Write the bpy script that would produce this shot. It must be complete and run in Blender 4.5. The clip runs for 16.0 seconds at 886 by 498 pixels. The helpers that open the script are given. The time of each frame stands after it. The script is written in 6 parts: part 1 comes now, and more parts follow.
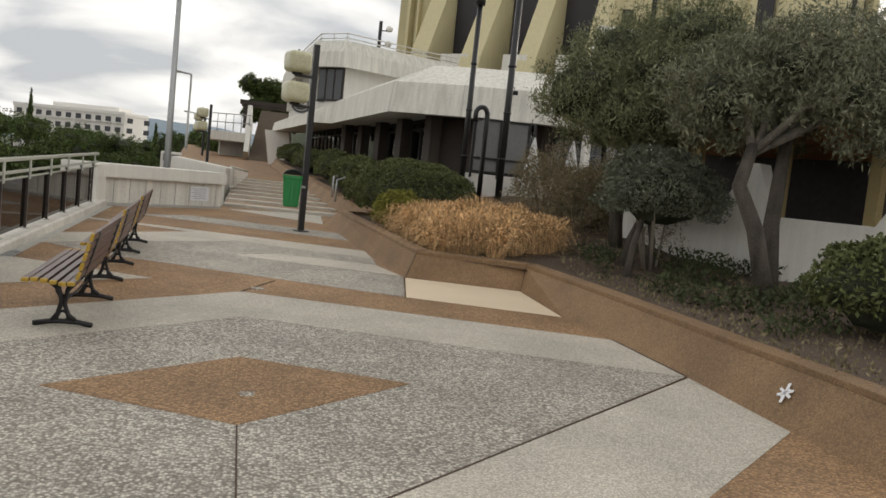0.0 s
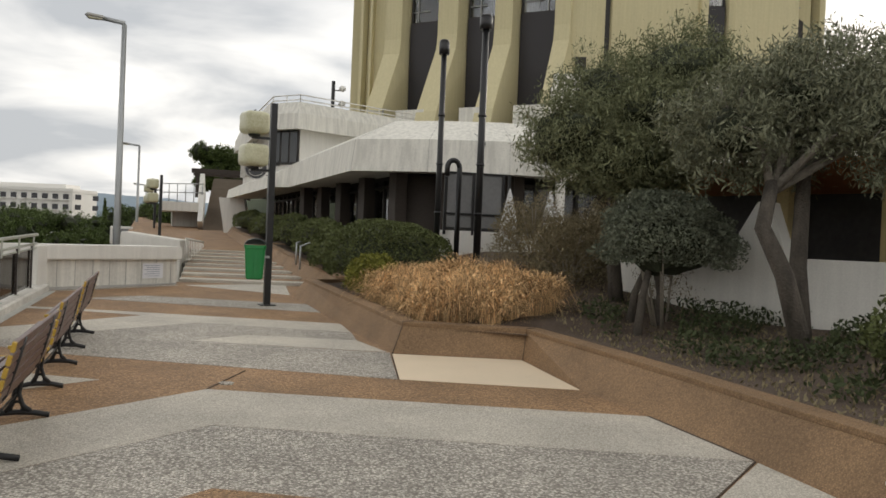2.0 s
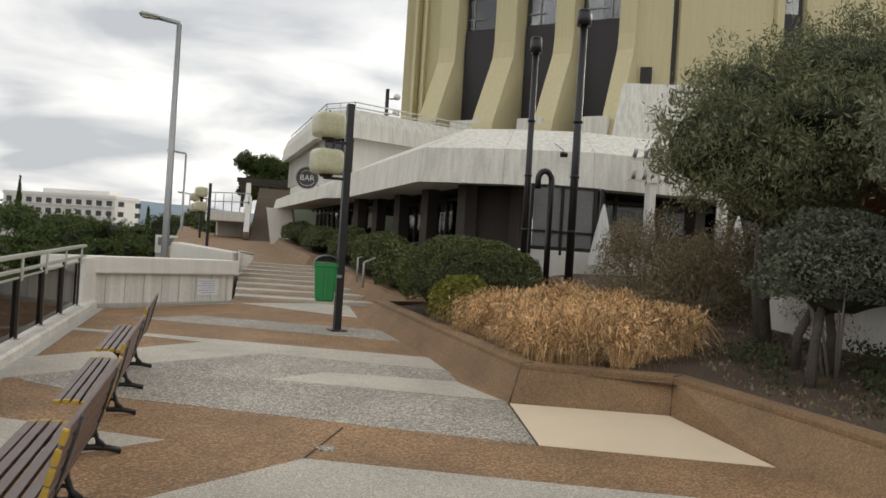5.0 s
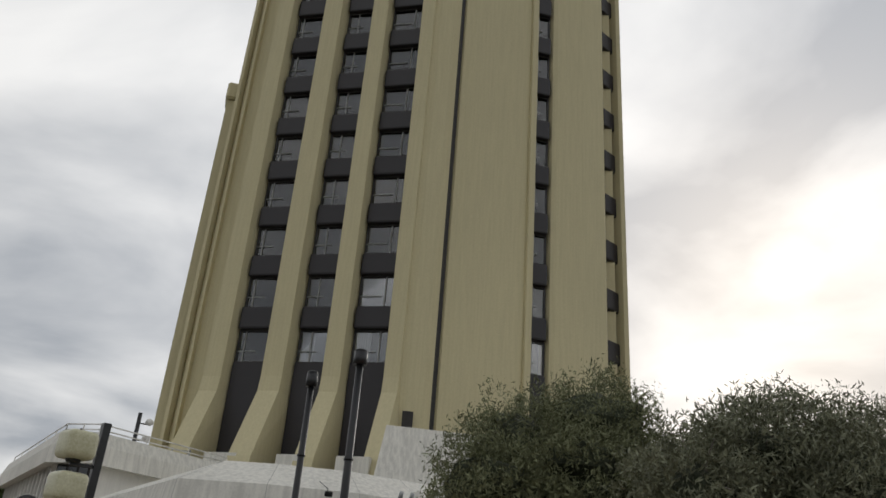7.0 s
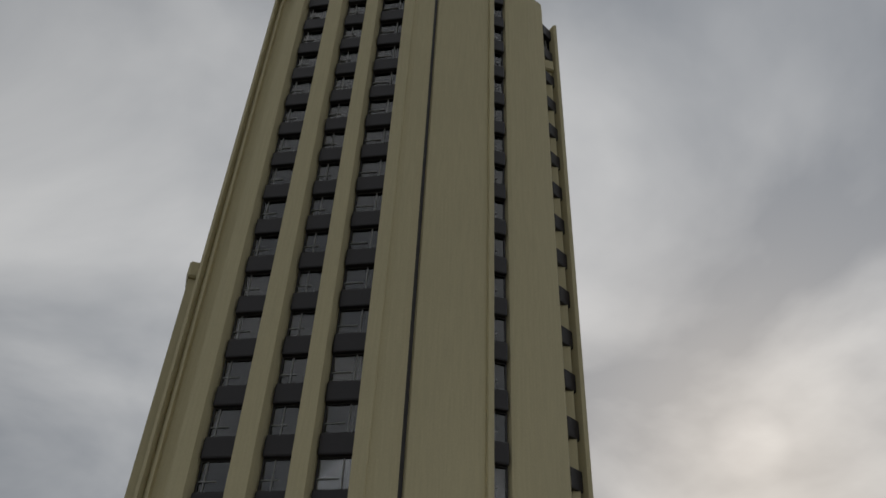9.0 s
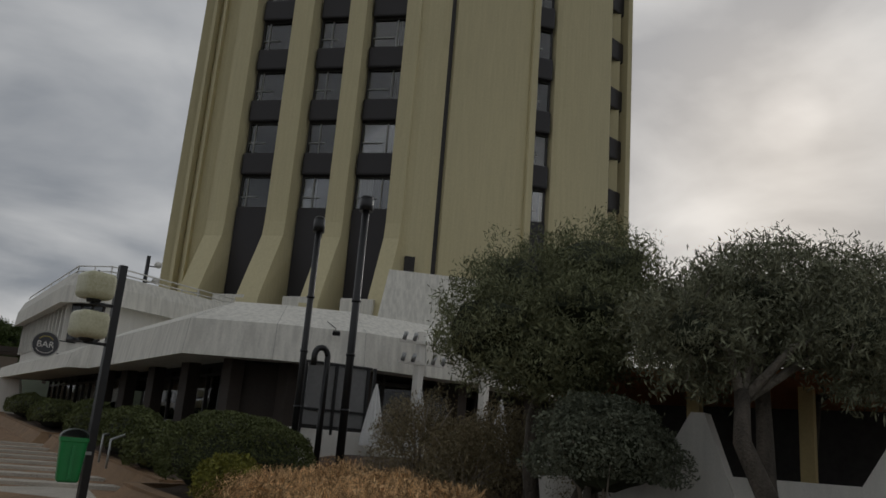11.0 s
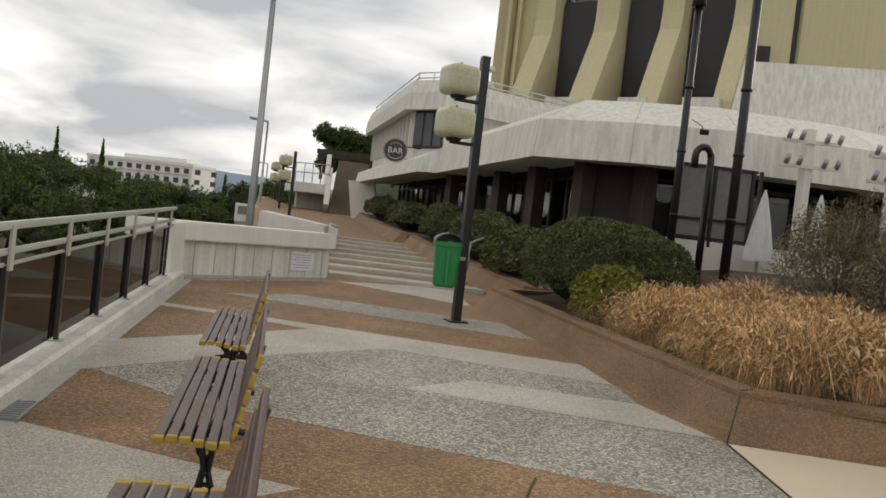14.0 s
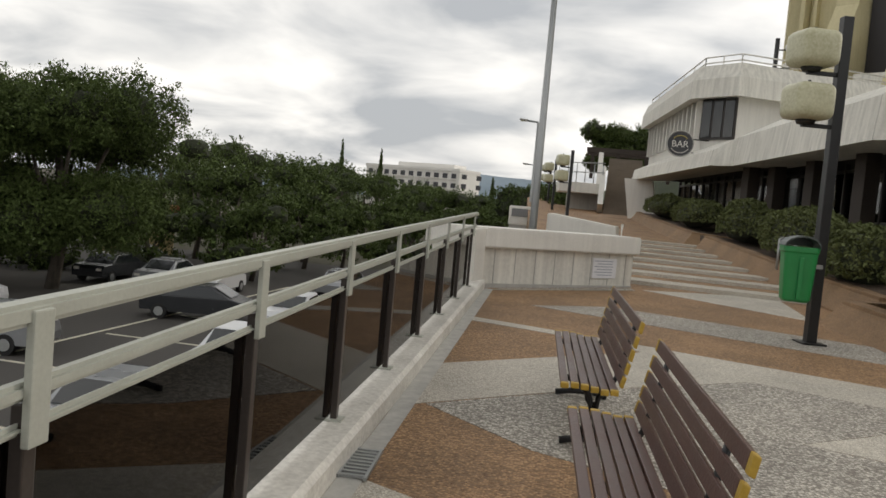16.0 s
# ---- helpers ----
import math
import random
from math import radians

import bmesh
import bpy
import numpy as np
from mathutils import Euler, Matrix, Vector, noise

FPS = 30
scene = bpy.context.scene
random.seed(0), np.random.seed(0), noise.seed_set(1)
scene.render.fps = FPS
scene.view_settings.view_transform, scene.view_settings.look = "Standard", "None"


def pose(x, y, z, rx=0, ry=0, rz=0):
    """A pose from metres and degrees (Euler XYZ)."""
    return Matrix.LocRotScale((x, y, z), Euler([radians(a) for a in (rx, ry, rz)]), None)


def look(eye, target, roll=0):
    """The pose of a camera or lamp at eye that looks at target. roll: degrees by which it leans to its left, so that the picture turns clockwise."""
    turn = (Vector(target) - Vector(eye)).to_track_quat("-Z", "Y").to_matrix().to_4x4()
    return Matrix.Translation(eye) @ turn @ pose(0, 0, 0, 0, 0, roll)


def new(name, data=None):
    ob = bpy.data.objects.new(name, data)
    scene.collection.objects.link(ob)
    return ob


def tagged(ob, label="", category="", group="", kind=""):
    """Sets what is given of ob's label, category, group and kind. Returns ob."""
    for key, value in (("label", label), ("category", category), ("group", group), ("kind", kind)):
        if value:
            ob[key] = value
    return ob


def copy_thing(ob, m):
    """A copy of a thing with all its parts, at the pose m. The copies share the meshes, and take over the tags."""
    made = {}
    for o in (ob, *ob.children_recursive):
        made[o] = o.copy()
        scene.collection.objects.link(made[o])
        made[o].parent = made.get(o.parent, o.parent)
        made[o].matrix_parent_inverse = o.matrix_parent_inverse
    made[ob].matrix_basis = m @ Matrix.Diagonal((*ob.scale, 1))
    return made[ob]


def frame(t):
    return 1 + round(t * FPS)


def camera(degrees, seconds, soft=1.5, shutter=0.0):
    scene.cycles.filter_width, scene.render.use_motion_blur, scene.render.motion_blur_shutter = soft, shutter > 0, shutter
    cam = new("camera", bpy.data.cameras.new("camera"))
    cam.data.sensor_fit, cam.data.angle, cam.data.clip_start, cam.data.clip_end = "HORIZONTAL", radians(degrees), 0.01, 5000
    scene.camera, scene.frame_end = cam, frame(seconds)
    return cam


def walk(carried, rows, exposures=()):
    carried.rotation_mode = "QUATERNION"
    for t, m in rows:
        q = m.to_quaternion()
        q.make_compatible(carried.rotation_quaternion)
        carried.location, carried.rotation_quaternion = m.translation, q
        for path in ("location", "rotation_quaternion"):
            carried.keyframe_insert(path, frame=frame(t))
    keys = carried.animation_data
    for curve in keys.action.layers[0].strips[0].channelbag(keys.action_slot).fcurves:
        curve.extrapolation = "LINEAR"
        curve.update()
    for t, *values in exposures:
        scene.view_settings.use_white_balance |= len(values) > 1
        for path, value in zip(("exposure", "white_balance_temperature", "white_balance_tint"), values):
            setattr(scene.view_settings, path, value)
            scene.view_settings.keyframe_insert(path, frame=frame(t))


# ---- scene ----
cam = camera(58.2, 16.0, soft=1.6)
PATH = [
    (0, (-0.635, -4.387, 1.597), (-0.21, -2.44, 1.43), 6.0),
    (0.5, (-0.68, -4.103, 1.6), (-0.221, -2.161, 1.461), 5.6),
    (1, (-0.643, -3.681, 1.585), (-0.239, -1.727, 1.44), 4.3),
    (1.5, (-0.65, -3.358, 1.596), (-0.233, -1.404, 1.493), 3.1),
    (2, (-0.745, -3.026, 1.644), (-0.229, -1.094, 1.623), 2.4),
    (2.5, (-0.86, -2.712, 1.61), (-0.413, -0.763, 1.545), 2.4),
    (3, (-0.986, -2.325, 1.585), (-0.601, -0.363, 1.537), 1.6),
    (5.3, (-1.302, -0.681, 1.726), (-0.842, 1.265, 1.761), 4.4),
    (5.5, (-1.202, -0.56, 1.731), (-0.636, 1.351, 1.901), 3.4),
    (6, (-1.251, -0.547, 1.668), (-0.519, 1.269, 2.078), 4.4),
    (6.5, (-1.334, -0.683, 1.637), (-0.519, 1.023, 2.291), 3.3),
    (7, (-1.535, -0.767, 1.627), (-0.688, 0.829, 2.484), 4.5),
    (7.5, (-1.315, -0.795, 1.452), (-0.515, 0.708, 2.501), 4.0),
    (8, (-1.339, -0.833, 1.41), (-0.56, 0.584, 2.586), 3.5),
    (8.2, (-1.376, -0.861, 1.529), (-0.587, 0.493, 2.772), 2.7),
    (10.3, (-1.881, -1.33, 1.54), (-1.05, 0.134, 2.62), 4.5),
    (10.5, (-1.876, -1.276, 1.595), (-1.007, 0.28, 2.502), 5.4),
    (11, (-1.689, -0.824, 1.584), (-0.753, 0.872, 2.083), 4.6),
    (11.5, (-1.632, -0.675, 1.676), (-0.694, 1.081, 1.865), 5.4),
    (12, (-1.519, -0.2, 1.605), (-0.698, 1.622, 1.541), 5.5),
    (12.5, (-1.498, 0.245, 1.557), (-0.93, 2.156, 1.402), 5.2),
    (13, (-1.666, 0.694, 1.493), (-1.204, 2.634, 1.336), 6.2),
    (13.5, (-1.766, 1.045, 1.466), (-1.286, 2.982, 1.341), 7.3),
    (14, (-1.982, 1.365, 1.595), (-1.707, 3.345, 1.543), 6.5),
    (14.5, (-2.27, 1.853, 1.539), (-2.203, 3.851, 1.493), 6.0),
    (15, (-2.484, 2.292, 1.493), (-2.703, 4.277, 1.393), 5.3),
    (15.5, (-2.52, 2.427, 1.561), (-2.98, 4.37, 1.457), 4.9),
    (16, (-2.778, 2.718, 1.56), (-3.145, 4.681, 1.442), 5.1),
]
walk(cam, [(t, look(eye, target, roll)) for t, eye, target, roll in PATH],
     exposures=[(0, 0.74, 6900, 10), (5.5, 0.74, 6800, 10), (6.2, 0.78, 6750, 10), (7, 0.1, 6500, 10), (8, -0.45, 6400, 10), (10.3, -0.85, 6400, 10), (10.6, -0.85, 6400, 10), (11.0, -0.62, 6400, 10), (11.6, 0.3, 6700, 10), (12.2, 0.84, 6950, 10), (13, 0.74, 6950, 10), (14.5, 0.5, 6850, 10), (15.4, 0.42, 6850, 10), (16, 0.56, 6850, 10)])

# ---- world and sun ----
world = bpy.data.worlds.new("overcast_sky")
scene.world = world
world.use_nodes = True
wn, wl = world.node_tree.nodes, world.node_tree.links
wn.clear()
w_out = wn.new("ShaderNodeOutputWorld")
w_bg = wn.new("ShaderNodeBackground")
w_sky = wn.new("ShaderNodeTexSky")
w_sky.sky_type = "NISHITA"
w_sky.sun_disc = False
w_sky.sun_elevation = radians(23.6)
w_sky.sun_rotation = radians(53.6)
w_sky.dust_density = 4.0
w_co = wn.new("ShaderNodeTexCoord")
w_sep = wn.new("ShaderNodeSeparateXYZ")
w_up = wn.new("ShaderNodeMath")
w_up.operation = "MAXIMUM"
w_up.inputs[1].default_value = 0.0
w_deck = wn.new("ShaderNodeMath")
w_deck.operation = "ADD"
w_deck.inputs[1].default_value = 0.22
w_inv = wn.new("ShaderNodeMath")
w_inv.operation = "DIVIDE"
w_inv.inputs[0].default_value = 1.0
w_map = wn.new("ShaderNodeVectorMath")
w_map.operation = "SCALE"
w_n1 = wn.new("ShaderNodeTexNoise")
w_n1.inputs["Scale"].default_value = 1.5
w_n1.inputs["Detail"].default_value = 7.0
w_n1.inputs["Roughness"].default_value = 0.48
w_n1.inputs["Distortion"].default_value = 0.35
w_ramp = wn.new("ShaderNodeValToRGB")
w_ramp.color_ramp.elements[0].position = 0.36
w_ramp.color_ramp.elements[0].color = (0.36, 0.385, 0.42, 1)
w_ramp.color_ramp.elements[1].position = 0.66
w_ramp.color_ramp.elements[1].color = (0.93, 0.925, 0.91, 1)
w_mix = wn.new("ShaderNodeMixRGB")
w_mix.inputs["Fac"].default_value = 0.93
w_dot = wn.new("ShaderNodeVectorMath")
w_dot.operation = "DOT_PRODUCT"
sun_dir = Vector((math.sin(radians(53.6)) * math.cos(radians(23.6)), math.cos(radians(53.6)) * math.cos(radians(23.6)), math.sin(radians(23.6))))
w_dot.inputs[1].default_value = sun_dir
w_glow = wn.new("ShaderNodeMapRange")
w_glow.inputs["From Min"].default_value = 0.6
w_glow.inputs["From Max"].default_value = 1.0
w_glow.inputs["To Min"].default_value = 1.0
w_glow.inputs["To Max"].default_value = 1.22
w_mul = wn.new("ShaderNodeVectorMath")
w_mul.operation = "SCALE"
w_skys = wn.new("ShaderNodeVectorMath")
w_skys.operation = "SCALE"
w_skys.inputs["Scale"].default_value = 0.08
wl.new(w_co.outputs["Generated"], w_sep.inputs["Vector"])
wl.new(w_sep.outputs["Z"], w_up.inputs[0])
wl.new(w_up.outputs[0], w_deck.inputs[0])
wl.new(w_deck.outputs[0], w_inv.inputs[1])
wl.new(w_inv.outputs[0], w_map.inputs["Scale"])
wl.new(w_co.outputs["Generated"], w_map.inputs[0])
wl.new(w_map.outputs["Vector"], w_n1.inputs["Vector"])
wl.new(w_n1.outputs["Fac"], w_ramp.inputs["Fac"])
wl.new(w_sky.outputs["Color"], w_skys.inputs[0])
wl.new(w_skys.outputs["Vector"], w_mix.inputs["Color1"])
wl.new(w_ramp.outputs["Color"], w_mix.inputs["Color2"])
wl.new(w_co.outputs["Generated"], w_dot.inputs[0])
wl.new(w_dot.outputs["Value"], w_glow.inputs["Value"])
wl.new(w_mix.outputs["Color"], w_mul.inputs[0])
w_disc = wn.new("ShaderNodeMapRange")
w_disc.interpolation_type = "SMOOTHSTEP"
w_disc.inputs["From Min"].default_value = 0.9988
w_disc.inputs["From Max"].default_value = 1.0
w_disc.inputs["To Min"].default_value = 0.0
w_disc.inputs["To Max"].default_value = 0.2
w_add = wn.new("ShaderNodeMath")
w_add.operation = "ADD"
wl.new(w_dot.outputs["Value"], w_disc.inputs["Value"])
wl.new(w_glow.outputs["Result"], w_add.inputs[0])
wl.new(w_disc.outputs["Result"], w_add.inputs[1])
wl.new(w_add.outputs[0], w_mul.inputs["Scale"])
wl.new(w_mul.outputs["Vector"], w_bg.inputs["Color"])
w_bg.inputs["Strength"].default_value = 0.95
wl.new(w_bg.outputs["Background"], w_out.inputs["Surface"])

sun = bpy.data.lights.new("sun", "SUN")
sun.energy, sun.angle, sun.color = 0.7, radians(14), (1.0, 0.96, 0.9)
sun_ob = new("sun", sun)
sun_ob.matrix_world = look((sun_dir * 100)[:], (0, 0, 0))


# ---- materials ----
def material(name, color, rough=0.8, vary=0.2, scale=6.0, fine=60.0, bump=0.3, metal=0.0, streak=0.0, island=0.0, spec=0.4, depth=0.01, stain=None):
    """Base colour varied at two scales, with fine relief; streak: vertical weather streaks; island: change from piece to piece."""
    m = bpy.data.materials.new(name)
    m.use_nodes = True
    n, l = m.node_tree.nodes, m.node_tree.links
    p = n["Principled BSDF"]
    p.inputs["Metallic"].default_value = metal
    p.inputs["Specular IOR Level"].default_value = spec
    geo = n.new("ShaderNodeTexCoord")
    big = n.new("ShaderNodeTexNoise")
    big.inputs["Scale"].default_value = scale
    big.inputs["Detail"].default_value = 5
    small = n.new("ShaderNodeTexNoise")
    small.inputs["Scale"].default_value = fine
    small.inputs["Detail"].default_value = 3
    l.new(geo.outputs["Object"], big.inputs["Vector"])
    l.new(geo.outputs["Object"], small.inputs["Vector"])
    add = n.new("ShaderNodeMath")
    add.operation = "ADD"
    l.new(big.outputs["Fac"], add.inputs[0])
    l.new(small.outputs["Fac"], add.inputs[1])
    last = add.outputs[0]
    if streak:
        mp = n.new("ShaderNodeMapping")
        mp.inputs["Scale"].default_value = (3.2, 3.2, 0.16)
        st = n.new("ShaderNodeTexNoise")
        st.inputs["Scale"].default_value = 2.4
        st.inputs["Detail"].default_value = 6
        l.new(geo.outputs["Object"], mp.inputs["Vector"])
        l.new(mp.outputs["Vector"], st.inputs["Vector"])
        mr = n.new("ShaderNodeMapRange")
        mr.inputs["From Min"].default_value, mr.inputs["From Max"].default_value = 0.3, 0.7
        mr.inputs["To Min"].default_value, mr.inputs["To Max"].default_value = -streak, streak
        l.new(st.outputs["Fac"], mr.inputs["Value"])
        a2 = n.new("ShaderNodeMath")
        a2.operation = "ADD"
        l.new(last, a2.inputs[0])
        l.new(mr.outputs["Result"], a2.inputs[1])
        last = a2.outputs[0]
    if island:
        gi = n.new("ShaderNodeNewGeometry")
        mr = n.new("ShaderNodeMapRange")
        mr.inputs["To Min"].default_value, mr.inputs["To Max"].default_value = -island, island
        l.new(gi.outputs["Random Per Island"], mr.inputs["Value"])
        a2 = n.new("ShaderNodeMath")
        a2.operation = "ADD"
        l.new(last, a2.inputs[0])
        l.new(mr.outputs["Result"], a2.inputs[1])
        last = a2.outputs[0]
    ramp = n.new("ShaderNodeMapRange")
    ramp.inputs["From Min"].default_value, ramp.inputs["From Max"].default_value = 0.55, 1.45
    ramp.inputs["To Min"].default_value, ramp.inputs["To Max"].default_value = 0.0, 1.0
    l.new(last, ramp.inputs["Value"])
    mix = n.new("ShaderNodeMixRGB")
    dark = stain if stain else tuple(c * (1 - vary) for c in color)
    mix.inputs["Color1"].default_value = (*dark, 1)
    mix.inputs["Color2"].default_value = (*(min(1, c * (1 + vary)) for c in color), 1)
    l.new(ramp.outputs["Result"], mix.inputs["Fac"])
    l.new(mix.outputs["Color"], p.inputs["Base Color"])
    rr = n.new("ShaderNodeMapRange")
    rr.inputs["To Min"].default_value, rr.inputs["To Max"].default_value = max(0.05, rough - 0.12), min(1, rough + 0.1)
    l.new(big.outputs["Fac"], rr.inputs["Value"])
    l.new(rr.outputs["Result"], p.inputs["Roughness"])
    if bump:
        b = n.new("ShaderNodeBump")
        b.inputs["Strength"].default_value = bump
        b.inputs["Distance"].default_value = depth
        l.new(small.outputs["Fac"], b.inputs["Height"])
        l.new(b.outputs["Normal"], p.inputs["Normal"])
    return m


def aggregate(name, light, dark, scale=55.0, contrast=1.0, grout=(0.2, 0.19, 0.17), dirt=0.35):
    """Exposed-pebble concrete: rounded stones of many tones in a matrix, with broad stains."""
    m = bpy.data.materials.new(name)
    m.use_nodes = True
    n, l = m.node_tree.nodes, m.node_tree.links
    p = n["Principled BSDF"]
    co = n.new("ShaderNodeTexCoord")
    vo = n.new("ShaderNodeTexVoronoi")
    vo.inputs["Scale"].default_value = scale
    l.new(co.outputs["Object"], vo.inputs["Vector"])
    sep = n.new("ShaderNodeSeparateColor")
    l.new(vo.outputs["Color"], sep.inputs["Color"])
    stone = n.new("ShaderNodeMixRGB")
    stone.inputs["Color1"].default_value, stone.inputs["Color2"].default_value = (*dark, 1), (*light, 1)
    l.new(sep.outputs["Red"], stone.inputs["Fac"])
    edge = n.new("ShaderNodeMapRange")
    edge.inputs["From Min"].default_value, edge.inputs["From Max"].default_value = 0.35, 0.72
    edge.inputs["To Max"].default_value = contrast
    l.new(vo.outputs["Distance"], edge.inputs["Value"])
    joint = n.new("ShaderNodeMixRGB")
    joint.inputs["Color2"].default_value = (*grout, 1)
    l.new(edge.outputs["Result"], joint.inputs["Fac"])
    l.new(stone.outputs["Color"], joint.inputs["Color1"])
    big = n.new("ShaderNodeTexNoise")
    big.inputs["Scale"].default_value, big.inputs["Detail"].default_value = 1.1, 6
    l.new(co.outputs["Object"], big.inputs["Vector"])
    br = n.new("ShaderNodeMapRange")
    br.inputs["From Min"].default_value, br.inputs["From Max"].default_value = 0.35, 0.65
    br.inputs["To Min"].default_value, br.inputs["To Max"].default_value = 1.0 - dirt, 1.0
    l.new(big.outputs["Fac"], br.inputs["Value"])
    sc = n.new("ShaderNodeVectorMath")
    sc.operation = "SCALE"
    l.new(joint.outputs["Color"], sc.inputs[0])
    l.new(br.outputs["Result"], sc.inputs["Scale"])
    l.new(sc.outputs["Vector"], p.inputs["Base Color"])
    p.inputs["Roughness"].default_value = 0.75
    b = n.new("ShaderNodeBump")
    b.invert = True
    b.inputs["Strength"].default_value, b.inputs["Distance"].default_value = 0.7, 0.008
    l.new(vo.outputs["Distance"], b.inputs["Height"])
    l.new(b.outputs["Normal"], p.inputs["Normal"])
    return m


def glass(name, color, rough=0.03, ior=1.5):
    m = bpy.data.materials.new(name)
    m.use_nodes = True
    n, l = m.node_tree.nodes, m.node_tree.links
    n.clear()
    out = n.new("ShaderNodeOutputMaterial")
    tr = n.new("ShaderNodeBsdfTransparent")
    tr.inputs["Color"].default_value = (*color, 1)
    gl = n.new("ShaderNodeBsdfGlossy")
    gl.inputs["Roughness"].default_value = rough
    gl.inputs["Color"].default_value = (0.8, 0.8, 0.8, 1)
    mx = n.new("ShaderNodeMixShader")
    fr = n.new("ShaderNodeFresnel")
    fr.inputs["IOR"].default_value = ior
    l.new(fr.outputs["Fac"], mx.inputs["Fac"])
    l.new(tr.outputs["BSDF"], mx.inputs[1])
    l.new(gl.outputs["BSDF"], mx.inputs[2])
    l.new(mx.outputs["Shader"], out.inputs["Surface"])
    return m


M = {}
M["orange"] = aggregate("ochre_pebble_concrete", (0.54, 0.33, 0.17), (0.17, 0.09, 0.038), 54, 0.7, (0.2, 0.12, 0.065), 0.3)
M["grey"] = aggregate("grey_pebble_concrete", (0.75, 0.70, 0.615), (0.2, 0.18, 0.15), 50, 0.8, (0.18, 0.158, 0.132), 0.22)
M["white"] = aggregate("white_chip_concrete", (0.76, 0.71, 0.62), (0.45, 0.41, 0.34), 75, 0.7, (0.33, 0.3, 0.25), 0.2)
M["beige"] = material("smooth_beige_screed", (0.68, 0.56, 0.41), 0.85, 0.08, 1.5, 90, 0.15)
M["planter"] = aggregate("ochre_planter_concrete", (0.40, 0.25, 0.13), (0.2, 0.118, 0.06), 80, 0.6, (0.19, 0.115, 0.06), 0.3)
M["conc"] = material("white_weathered_concrete", (0.66, 0.64, 0.58), 0.85, 0.13, 0.5, 18, 0.25, streak=0.55)
M["conc_plain"] = material("white_painted_concrete", (0.7, 0.68, 0.63), 0.8, 0.1, 1.2, 40, 0.2, streak=0.25)
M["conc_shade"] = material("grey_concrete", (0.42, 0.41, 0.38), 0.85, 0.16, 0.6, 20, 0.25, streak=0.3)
M["tower"] = material("olive_beige_render", (0.56, 0.50, 0.31), 0.85, 0.07, 0.15, 9, 0.12, streak=0.28)
M["spandrel"] = material("dark_spandrel_panel", (0.026, 0.023, 0.025), 0.45, 0.15, 1, 20, 0.05)
M["winframe"] = material("dark_bronze_frame", (0.03, 0.026, 0.024), 0.45, 0.2, 3, 60, 0.05)
M["sash"] = material("grey_metal_sash", (0.3, 0.3, 0.29), 0.4, 0.1, 3, 60, 0.05)
M["pane"] = glass("tower_pane", (0.9, 0.91, 0.92), 0.05, 2.1)
M["curtain"] = material("white_curtain", (0.78, 0.76, 0.72), 0.9, 0.15, 3, 14, 0.2, streak=0.4)
# gloom of unlit rooms and openings is put into this colour
M["roomdark"] = material("interior_gloom", (0.05, 0.047, 0.045), 0.9, 0.3, 1, 10, 0.0)
M["black"] = material("black_painted_metal", (0.012, 0.012, 0.013), 0.4, 0.3, 6, 90, 0.12, spec=0.5)
M["castiron"] = material("black_cast_iron", (0.014, 0.014, 0.015), 0.45, 0.3, 8, 120, 0.2)
M["wood"] = material("brown_painted_slat", (0.085, 0.043, 0.034), 0.42, 0.35, 5, 70, 0.25, island=0.25, spec=0.5)
M["yellow"] = material("yellow_painted_end", (0.42, 0.27, 0.04), 0.55, 0.2, 8, 70, 0.2)
M["green"] = material("green_plastic", (0.012, 0.21, 0.055), 0.38, 0.15, 5, 60, 0.05, spec=0.5)
M["lidgrey"] = material("grey_bin_hood", (0.06, 0.075, 0.07), 0.4, 0.2, 6, 60, 0.05)
M["globe"] = material("yellowed_acrylic_shade", (0.56, 0.55, 0.40), 0.32, 0.14, 3, 30, 0.05, stain=(0.36, 0.34, 0.2))
M["galv"] = material("galvanised_steel", (0.36, 0.37, 0.37), 0.45, 0.14, 4, 60, 0.08, metal=0.6)
M["railgrey"] = material("grey_green_rail_paint", (0.40, 0.41, 0.36), 0.5, 0.1, 4, 70, 0.08)
M["railbrown"] = material("brown_anodised_post", (0.06, 0.05, 0.045), 0.35, 0.2, 5, 70, 0.05, metal=0.3)
M["tint"] = glass("smoked_glass", (0.19, 0.15, 0.118), 0.02)
M["curb"] = material("white_curb_paint", (0.68, 0.66, 0.61), 0.75, 0.16, 2.2, 30, 0.35, stain=(0.42, 0.4, 0.36))
M["soil"] = material("dark_planter_soil", (0.095, 0.068, 0.05), 0.95, 0.45, 2.5, 34, 0.8, depth=0.04)
M["stairstone"] = material("brown_stair_stone", (0.2, 0.165, 0.13), 0.9, 0.2, 1, 14, 0.2)
# opaque grey stands in for the reflection on clear panes
M["panesheen"] = material("grey_pane_reflection", (0.2, 0.2, 0.2), 0.25, 0.15, 1, 14, 0.05, spec=0.5)
M["bark"] = material("grey_olive_bark", (0.085, 0.072, 0.058), 0.9, 0.4, 4, 34, 0.8, depth=0.03, streak=0.4)
M["twig"] = material("pale_twigs", (0.27, 0.235, 0.19), 0.9, 0.3, 4, 40, 0.3)
M["leaf_olive"] = material("olive_leaves", (0.165, 0.175, 0.095), 0.6, 0.3, 2, 30, 0.0, island=0.55, spec=0.12)
M["leaf_silver"] = material("silvery_olive_leaves", (0.165, 0.172, 0.11), 0.55, 0.35, 2, 30, 0.0, island=0.6, spec=0.2)
M["palebark"] = material("pale_grey_bark", (0.2, 0.18, 0.15), 0.9, 0.35, 4, 34, 0.7, depth=0.03, streak=0.4)
